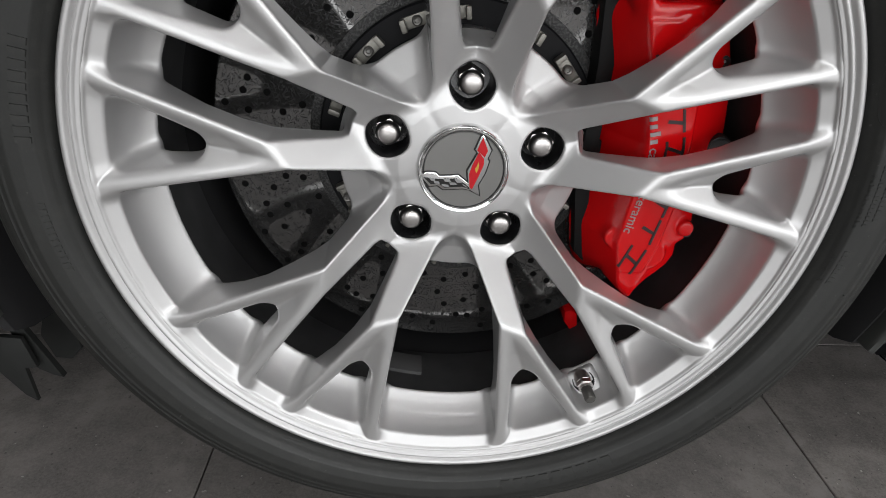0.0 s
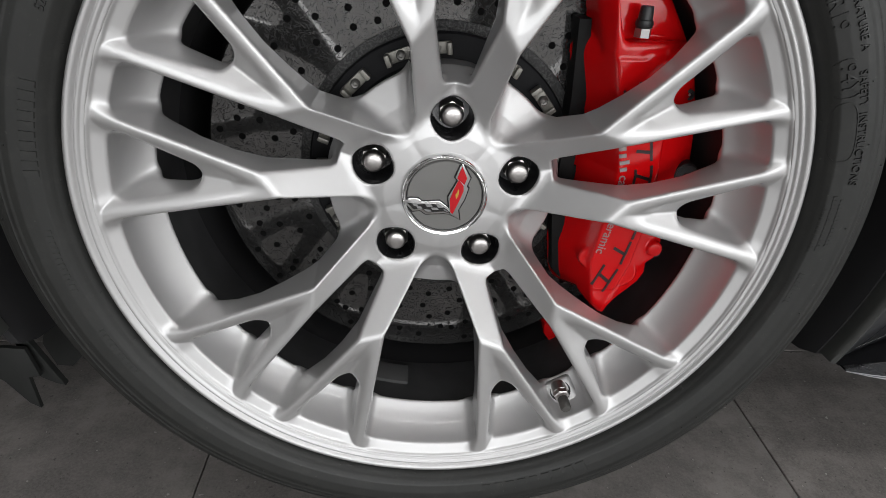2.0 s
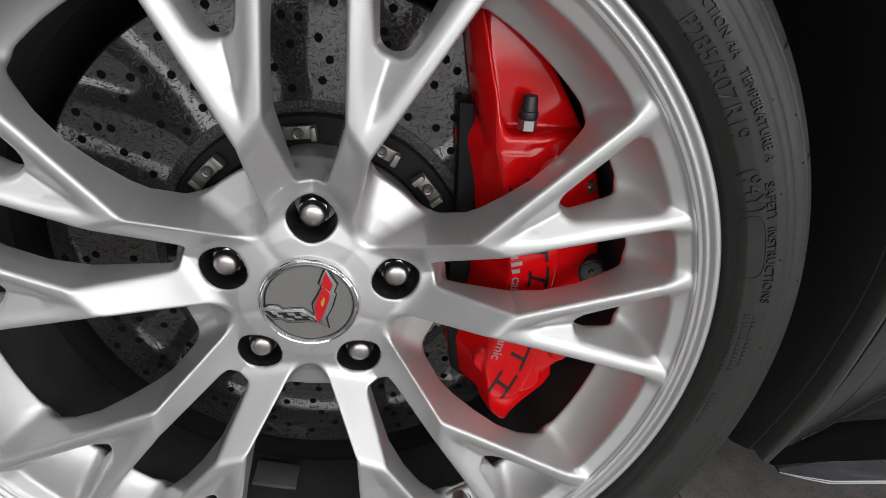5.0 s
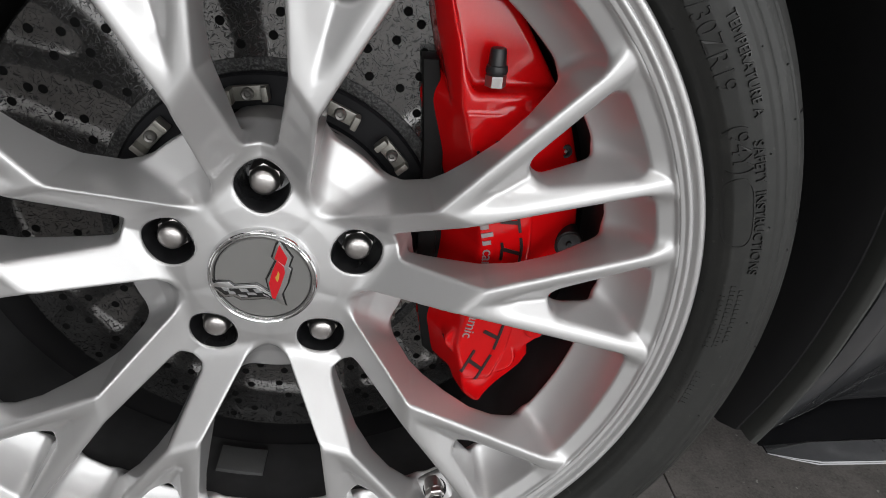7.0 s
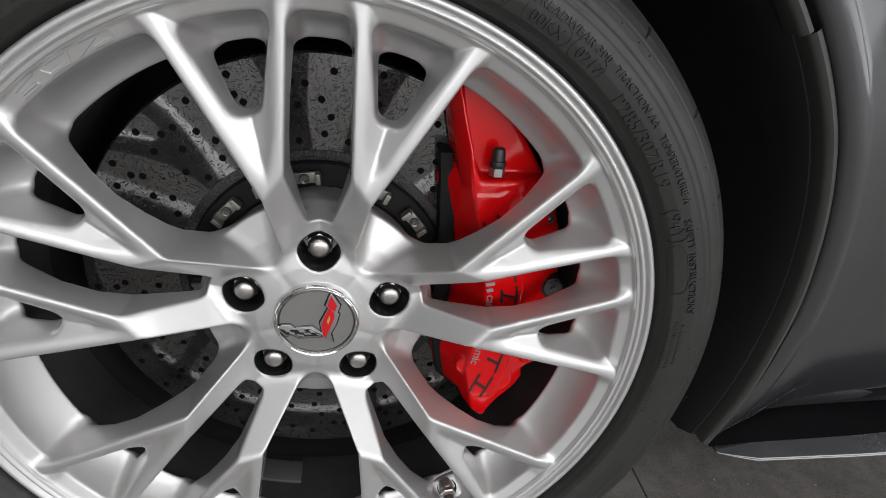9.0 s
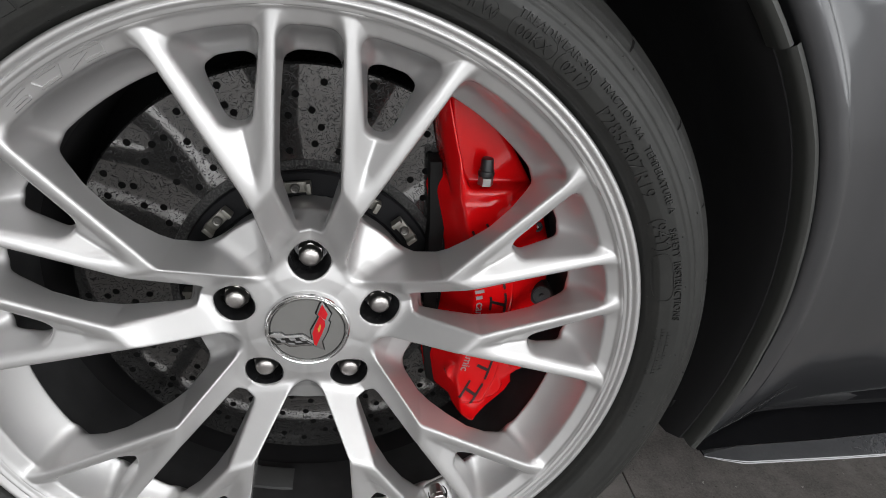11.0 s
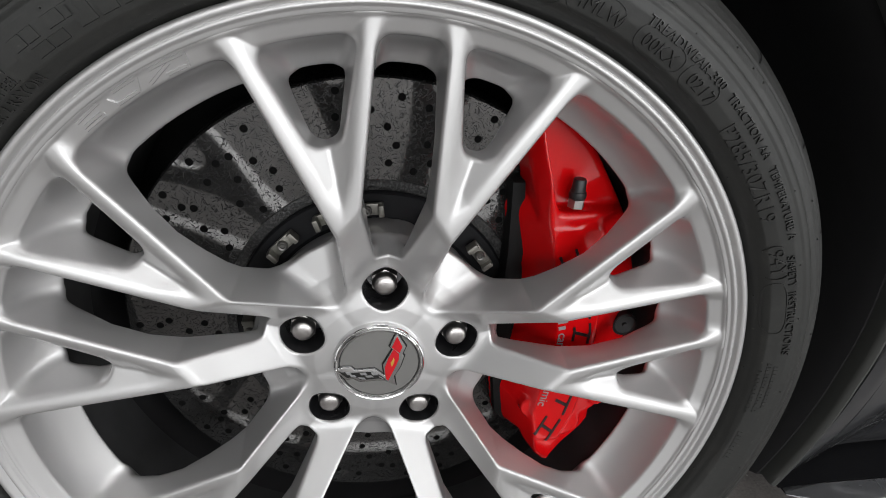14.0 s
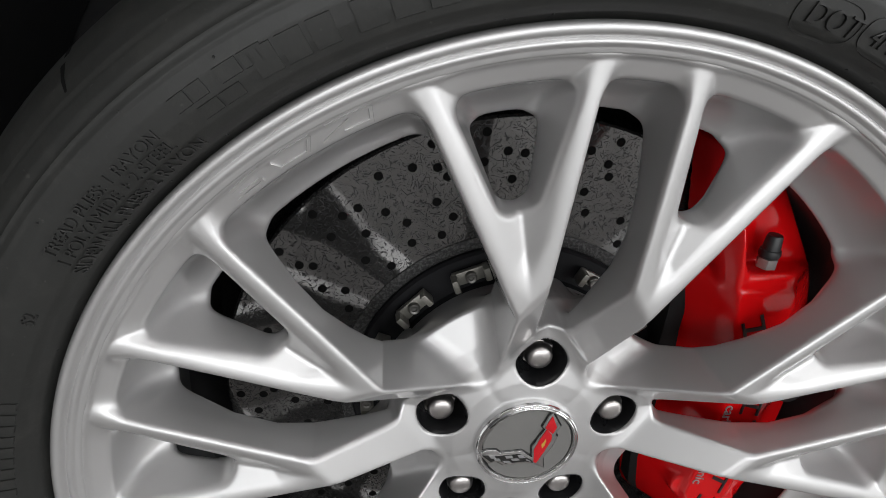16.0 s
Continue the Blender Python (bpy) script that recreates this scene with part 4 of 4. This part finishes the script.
            rows.append(row)
        for p, q in zip(rows[:-1], rows[1:]):
            for a, b in ((0, 2), (2, 3), (3, 1), (1, 0)):
                bm.faces.new((p[a], p[b], q[b], q[a]))
        part(name, bm, mat, cal, label)

    # the maker's wide black mark, as plain bars
    for s0, s1, foot in ((0.012, 0.030, 1), (0.034, 0.052, 1), (0.056, 0.074, 0), (0.078, 0.096, 1), (0.100, 0.118, 1), (0.121, 0.142, 0), (0.144, 0.166, 0), (0.170, 0.194, 1)):
        mid = (s0 + s1) / 2
        strip("black_mark", s0, 0.0086, s1, 0.0086, 0.0019, M_PRINT)
        strip("black_mark", mid + 0.0015, 0.0077, mid - 0.0015, -0.0032, 0.0026, M_PRINT)
        if foot:
            strip("black_mark", s0 + 0.001, -0.0040, s1 - 0.002, -0.0040, 0.0019, M_PRINT)

    def print_text(text, size, s0, up, mat, name):
        data = bpy.data.curves.new("text", "FONT")
        data.body, data.size, data.extrude = text, size, 0.5
        tmp = new("text", data)
        bpy.context.view_layer.update()
        me = bpy.data.meshes.new_from_object(tmp.evaluated_get(bpy.context.evaluated_depsgraph_get()))
        bpy.data.objects.remove(tmp)
        me.name = name
        for v in me.vertices:
            px, pz = spot(s0 + v.co.x, up + v.co.y)
            v.co = (px, face_y(px, pz) + (-0.0007 if v.co.z > 0 else 0.0005), HUB_Z + pz)
        me.materials.clear()
        me.materials.append(mat)
        ob = new(name, me)
        ob.parent = cal
        tagged(ob, "small grey printed word")

    print_text("ceramic", 0.0108, 0.128, -0.0165, M_PRINT_GREY, "printed_word")
    print_text("carbon", 0.0108, 0.086, -0.0165, M_PRINT_GREY, "printed_word")
    for k in range(6):
        strip("grey_mark", 0.0475 + 0.0060 * k, -0.0165, 0.0475 + 0.0060 * k, -0.0165 + (0.0078 if k in (0, 4) else 0.0056), 0.0032, M_PRINT_GREY)
    # the foot of the inner half, past the edge of the disc
    foot = [(0.1130, -0.1660), (0.1190, -0.1640), (0.1258, -0.1683), (0.1283, -0.1845), (0.121, -0.1887), (0.1138, -0.178)]
    part("inner_foot", prism([(px, HUB_Z + pz) for px, pz in foot], 0.048, 0.075, 0.003), M_RED, cal)
    # pads and bridge behind the caliper
    part("brake_pad", prism([(0.097, HUB_Z + 0.13), (0.107, HUB_Z + 0.13), (0.113, HUB_Z + 0.08), (0.111, HUB_Z - 0.03), (0.116, HUB_Z - 0.10), (0.106, HUB_Z - 0.09), (0.098, HUB_Z - 0.03), (0.100, HUB_Z + 0.07)], 0.030, 0.052, 0.002), M_PAD, cal, "black brake pad")
    part("pad_backing", prism([(0.102, HUB_Z + 0.096), (0.105, HUB_Z + 0.100), (0.118, HUB_Z + 0.100), (0.118, HUB_Z + 0.030), (0.103, HUB_Z + 0.030), (0.101, HUB_Z + 0.040)], 0.034, 0.048, 0.003), M_PAD, cal, "black pad backing plate")
    part("pad_backing", prism([(0.100, HUB_Z + 0.010), (0.116, HUB_Z + 0.010), (0.120, HUB_Z - 0.060), (0.128, HUB_Z - 0.098), (0.116, HUB_Z - 0.090), (0.103, HUB_Z - 0.040)], 0.036, 0.050, 0.003), M_PAD, cal, "black pad backing plate")
    # bleed screw
    m = Matrix.Translation((0.1372, 0.003, 0.4475)) @ Matrix.Scale(0.90, 4)
    bleed = bmesh.new()
    prof = [(0.0, 0.0), (0.0068, 0.0), (0.0068, 0.007), (0.005, 0.008), (0.005, 0.010)]
    rings = [[bleed.verts.new((r * math.cos(2 * math.pi * i / 6), r * math.sin(2 * math.pi * i / 6), t)) for r, t in prof] for i in range(6)]
    for i in range(6):
        for j in range(len(prof) - 1):
            bleed.faces.new((rings[i][j], rings[i][j + 1], rings[(i + 1) % 6][j + 1], rings[(i + 1) % 6][j]))
    bmesh.ops.remove_doubles(bleed, verts=bleed.verts, dist=1e-6)
    bmesh.ops.transform(bleed, matrix=m, verts=bleed.verts)
    nip = part("bleed_screw", bleed, M_ZINC, cal, "zinc bleed screw with a black rubber cap")
    rub = bmesh.new()
    prof = [(0.0066, 0.008), (0.0072, 0.010), (0.0066, 0.013), (0.0058, 0.0135), (0.0052, 0.022), (0.0046, 0.0235), (0.0, 0.0238)]
    seg = 20
    rings = [[rub.verts.new((r * math.cos(2 * math.pi * i / seg), r * math.sin(2 * math.pi * i / seg), t)) for r, t in prof] for i in range(seg)]
    for i in range(seg):
        for j in range(len(prof) - 1):
            rub.faces.new((rings[i][j], rings[i][j + 1], rings[(i + 1) % seg][j + 1], rings[(i + 1) % seg][j]))
    bmesh.ops.remove_doubles(rub, verts=rub.verts, dist=1e-6)
    bmesh.ops.transform(rub, matrix=m, verts=rub.verts)
    part("rubber_cap", rub, M_BLACK, nip, "black rubber cap")
    for c, rad in (((0.1898, 0.4041), 0.0042), ((0.1876, 0.2705), 0.0036)):
        y = face_y(c[0], c[1] - HUB_Z) - 0.0004
        part("pad_pin", turned_about_y([(0.0, y + 0.0004), (rad * 0.5, y + 0.0004), (rad * 0.6, y - 0.001), (rad, y - 0.0008), (rad * 1.1, y + 0.006)], c, 16), M_BLACK, cal)
        # small zinc dot that stands for the glint at the pin's centre
        part("pin_glint", turned_about_y([(0.0, y - 0.0006), (rad * 0.22, y - 0.0005), (rad * 0.30, y + 0.001)], c, 10), M_ZINC, cal)
    part("plug", turned_about_y([(0.0, 0.0125), (0.0015, 0.0125), (0.0022, 0.0138), (0.0080, 0.0136), (0.0090, 0.0126), (0.0102, 0.0132), (0.0107, 0.0156), (0.0110, 0.0400)], (0.2020, 0.3385), 28), M_BLACK, cal, "black bolt head")
    return cal


make_caliper()

# ------------------------------------------------------------------ the car's body


def arch_radius(deg):
    """Radius of the wheel opening, degrees clockwise from the top."""
    return float(np.interp(abs(deg), [0, 40, 64, 80, 95, 105, 114], [0.403, 0.405, 0.410, 0.412, 0.420, 0.430, 0.438]))


def side_y(z):
    """How far out the body's side stands, by height."""
    return float(np.interp(z, [0.10, 0.148, 0.20, 0.30, 0.40, 0.50, 0.60, 0.75], [0.010, 0.002, -0.004, -0.018, -0.032, -0.043, -0.050, -0.045]))


def seam_z(x):
    """Height of the seam between the fender and the dark panel below it."""
    return float(np.interp(x, [0.402, 0.440, 0.500, 0.560, 0.628, 0.735, 1.0], [0.1485, 0.1545, 0.1625, 0.173, 0.187, 0.206, 0.245]))


def tuck(x, z):
    """How far the fender turns in below the line where its side ends."""
    if x < 0.38:
        return 0.0
    d = float(np.interp(x, [0.402, 0.443, 0.464, 0.492, 0.52, 0.55, 0.58, 0.66, 1.0], [0.158, 0.209, 0.230, 0.262, 0.276, 0.284, 0.290, 0.300, 0.31])) - z
    return 0.5 * (d + math.sqrt(d * d + 0.05 ** 2)) * 0.34


def flare(deg, off, dy):
    """The flared lip runs out into the flat side towards the sill."""
    keep = float(np.interp(deg, [78, 104], [1.0, 0.12]))
    return dy * (keep + (1 - keep) * float(np.interp(off, [0.03, 0.16], [0.0, 1.0])))


def make_fender():
    rings = []
    degs = np.linspace(-112, 114, 200)
    # distance out from the opening, and how far the surface stands proud of the side
    keys = [(0.000, 0.024), (0.000, 0.004), (0.0012, 0.0005), (0.004, -0.0015), (0.010, -0.0035), (0.0178, -0.0036), (0.0200, -0.0012), (0.0220, 0.0040), (0.0240, 0.0066), (0.032, 0.0084), (0.050, 0.0112), (0.08, 0.0120), (0.14, 0.0100), (0.26, 0.004), (0.45, 0.000)]
    steps = keys[:9] + [(o, float(np.interp(o, [k[0] for k in keys[8:]], [k[1] for k in keys[8:]]))) for o in np.arange(0.030, 0.46, 0.008)]
    bm = bmesh.new()
    for d in degs:
        a = radians(d)
        r0 = arch_radius(d)
        row = []
        for off, dy in steps:
            r = r0 + off
            x, z = r * math.sin(a), HUB_Z + r * math.cos(a)
            if z < 0.150:
                z = 0.150 - (0.150 - z) * 0.05
            if z > 0.78:
                z = 0.78
            if x > 0.38:
                z = max(z, seam_z(x))
            row.append(bm.verts.new((x, side_y(z) + (flare(d, off, dy) if off > 0.001 else dy) + tuck(x, z), z)))
        rings.append(row)
    for i in range(len(degs) - 1):
        for j in range(len(steps) - 1):
            bm.faces.new((rings[i][j], rings[i][j + 1], rings[i + 1][j + 1], rings[i + 1][j]))
    part("fender", bm, M_PAINT, car, "dark grey metallic front fender with a rounded wheel arch lip", 50)
    # plastic trim just inside the lip
    for first, last, outer, inner in ((-112, 52.8, -0.0050, -0.0130), (53.0, 114, -0.0006, -0.0090)):
        bm = bmesh.new()
        rings = []
        for d in np.linspace(first, last, 70):
            a = radians(d)
            row = []
            for off, y in ((outer, 0.0060), (outer, 0.0022), (outer - 0.0014, 0.0012), (inner * 0.45 + outer * 0.55, 0.0008), (inner + 0.0016, 0.0026), (inner, 0.0060), (inner, 0.0200)):
                r = arch_radius(d) + off
                z = HUB_Z + r * math.cos(a)
                row.append(bm.verts.new((r * math.sin(a), side_y(z) + y, z)))
            rings.append(row)
        for p, q in zip(rings[:-1], rings[1:]):
            for j in range(6):
                bm.faces.new((p[j], p[j + 1], q[j + 1], q[j]))
        part("arch_trim", bm, M_TRIM, car, "dark grey plastic trim inside the wheel arch lip")
    # the edge of a clear protective film near the sill, as a thin pale strip
    film = bmesh.new()
    line = [Vector((0.4190, 0.1630)), Vector((0.4540, 0.1690)), Vector((0.4640, 0.1870)), Vector((0.5090, 0.2130))]
    for p, q in zip(line[:-1], line[1:]):
        side = Vector((-(q - p).y, (q - p).x)).normalized() * 0.0004
        rows = []
        for i in range(9):
            c = p.lerp(q, i / 8)
            rows.append([])
            for e in (-1, 1):
                x, z = (c + side * e)
                r, d = math.hypot(x, z - HUB_Z), math.degrees(math.atan2(x, z - HUB_Z))
                off = r - arch_radius(d)
                dy = float(np.interp(off, [k[0] for k in keys[3:]], [k[1] for k in keys[3:]]))
                rows[-1].append(film.verts.new((x, side_y(z) + flare(d, off, dy) + tuck(x, z) - 0.0007, z)))
        for m, n in zip(rows[:-1], rows[1:]):
            film.faces.new((m[0], m[1], n[1], n[0]))
    part("film_edge", film, M_FILM, car, "pale edge of a clear protective film")
    # liner: black shell round the tyre, with an inner wall
    prof = [(-0.004, 0.017), (-0.010, 0.019), (-0.014, 0.034), (-0.006, 0.10), (0.0, 0.36)]
    bm = bmesh.new()
    rings = []
    for d in np.linspace(-114, 114, 90):
        a = radians(d)
        row = []
        for (off, y), more in zip(prof, (0.0, 0.005, 0.014, 0.030, 0.030)):
            r = arch_radius(d) + off
            a = radians(d * (1 + more))
            z = HUB_Z + r * math.cos(a)
            row.append(bm.verts.new((r * math.sin(a), side_y(max(z, 0.148)) + y, z)))
        rings.append(row)
    for i in range(len(rings) - 1):
        for j in range(len(prof) - 1):
            bm.faces.new((rings[i][j], rings[i][j + 1], rings[i + 1][j + 1], rings[i + 1][j]))
    part("wheel_arch_liner", bm, M_LINER, car, "black felt wheel arch liner")
    part("inner_wall", box(0, 0.34, 0.46, 0.98, 0.02, 0.64), M_LINER, car, "black inner wall of the wheel well")
    # unseen slabs for hood and underbody, added to block light round the wheel
    part("hood", box(-0.05, 0.85, 0.775, 2.0, 1.85, 0.03, 0.01), M_PAINT, car, "unseen dark grey hood slab, added to shade the wheel well")
    part("underbody", box(0.9, 0.95, 0.165, 1.02, 1.80, 0.02, 0.004), M_BLACK, car, "unseen black underbody slab, added to shade the floor")
    part("front_underbody", box(-0.75, 0.95, 0.165, 0.62, 1.80, 0.02, 0.004), M_BLACK, car, "unseen black front underbody slab, added to shade the floor")


make_fender()


def make_sill():
    # blade along the bottom of the body, pointed at its front end
    bm = bmesh.new()
    secs = []
    for x, zu, yu, zl, yl, g in ((0.4045, 0.1478, -0.004, 0.1470, -0.006, 0.15), (0.424, 0.1508, -0.002, 0.1490, -0.0135, 0.6), (0.444, 0.1530, 0.0, 0.1512, -0.0200, 1.0), (0.55, 0.1562, 0.0, 0.1522, -0.0215, 1.0), (0.70, 0.1668, 0.0, 0.1558, -0.0230, 1.0), (1.0, 0.180, 0.0, 0.158, -0.025, 1.0), (1.6, 0.186, 0.0, 0.160, -0.025, 1.0)):
        secs.append([bm.verts.new(p) for p in ((x, 0.09, zu - 0.030 * g), (x, yu, zu), (x, yl + 0.0013 * g, zl + 0.0002), (x, yl + 0.0006 * g, zl), (x, yl, zl - 0.0011 * g), (x, yl + 0.0018 * g, zl - 0.0022 * g), (x, yl + 0.0019 * g, zl - 0.0038 * g), (x, yl + 0.0013 * g, zl - 0.0050 * g), (x, yl + 0.0030 * g, zl - 0.0060 * g), (x, 0.09, zl - 0.0060 * g))])
    for p, q in zip(secs[:-1], secs[1:]):
        for j in range(10):
            bm.faces.new((p[j], p[(j + 1) % 10], q[(j + 1) % 10], q[j]))
    bm.faces.new(secs[0])
    bm.faces.new(secs[-1][::-1])
    part("side_sill", bm, M_SILL, car, "glossy dark side sill blade", 15)
    # recessed dark panel; the shade under the fender is part of its colour
    bm = bmesh.new()
    cols = []
    for x in np.linspace(0.40, 1.3, 40):
        zt, zb = seam_z(x) + 0.004, float(np.interp(x, [0.4045, 0.444, 0.55, 0.70, 1.0, 1.6], [0.1475, 0.1526, 0.1558, 0.1664, 0.1796, 0.1856]))
        back = side_y(zt) + 0.0135 + tuck(x, zt)
        zb = min(zb, zt) + 0.0006
        cols.append([bm.verts.new(p) for p in ((x, back, zt), (x, back + 0.002, (zt + zb) / 2), (x, back + 0.001, zb + 0.003), (x, back - 0.002, zb), (x, min(back - 0.003, 0.001), zb))])
    for p, q in zip(cols[:-1], cols[1:]):
        for j in range(4):
            bm.faces.new((p[j], p[j + 1], q[j + 1], q[j]))
    part("lower_panel", bm, M_SKIRT, car, "dark panel below the fender seam, blackened for the shade of its recess")


make_sill()


def make_deflectors():
    part("air_deflector", prism([(-0.4554, 0.1812), (-0.4369, 0.1402), (-0.4002, 0.0459), (-0.4092, 0.0488), (-0.4231, 0.0570), (-0.4432, 0.1192), (-0.4615, 0.1623)], 0.076, 0.083, 0.001), M_DEFLECT, car, "dark grey plastic air deflector blade ahead of the tyre")
    part("deflector_fin", prism([(-0.463, 0.1048), (-0.4414, 0.1052), (-0.4225, 0.1035), (-0.4161, 0.067), (-0.4283, 0.0653), (-0.4272, 0.0217), (-0.4372, 0.0295), (-0.455, 0.0597), (-0.4727, 0.0742)], 0.066, 0.071, 0.001), M_DEFLECT, car, "dark grey plastic deflector fin")
    part("deflector_flap", prism([(-0.4652, 0.0446), (-0.4562, 0.0107), (-0.437, 0.0093), (-0.4221, 0.0256), (-0.4287, 0.0800), (-0.4487, 0.0900)], 0.150, 0.168, 0.003), M_DEFLECT, car, "black rubber flap ahead of the tyre")


make_deflectors()

# ------------------------------------------------------------------ floor tiles


def make_tiles():
    me = bpy.data.meshes.new("tile")
    bm = box(0, 0, -0.003, TILE - 0.0016, TILE - 0.0016, 0.006, 0.0008, 1)
    bm.to_mesh(me)
    bm.free()
    me.materials.append(M_TILE)
    for i in range(-6, 9):
        for j in range(-7, 6):
            x, y = JOINT_X + (i + 0.5) * TILE, JOINT_Y + (j + 0.5) * TILE
            if not (-4.0 < x < 5.8 and -4.3 < y < 3.4):
                continue
            ob = new("tile", me)
            ob.parent = FLOOR
            ob.location = (x, y, 0)


make_tiles()
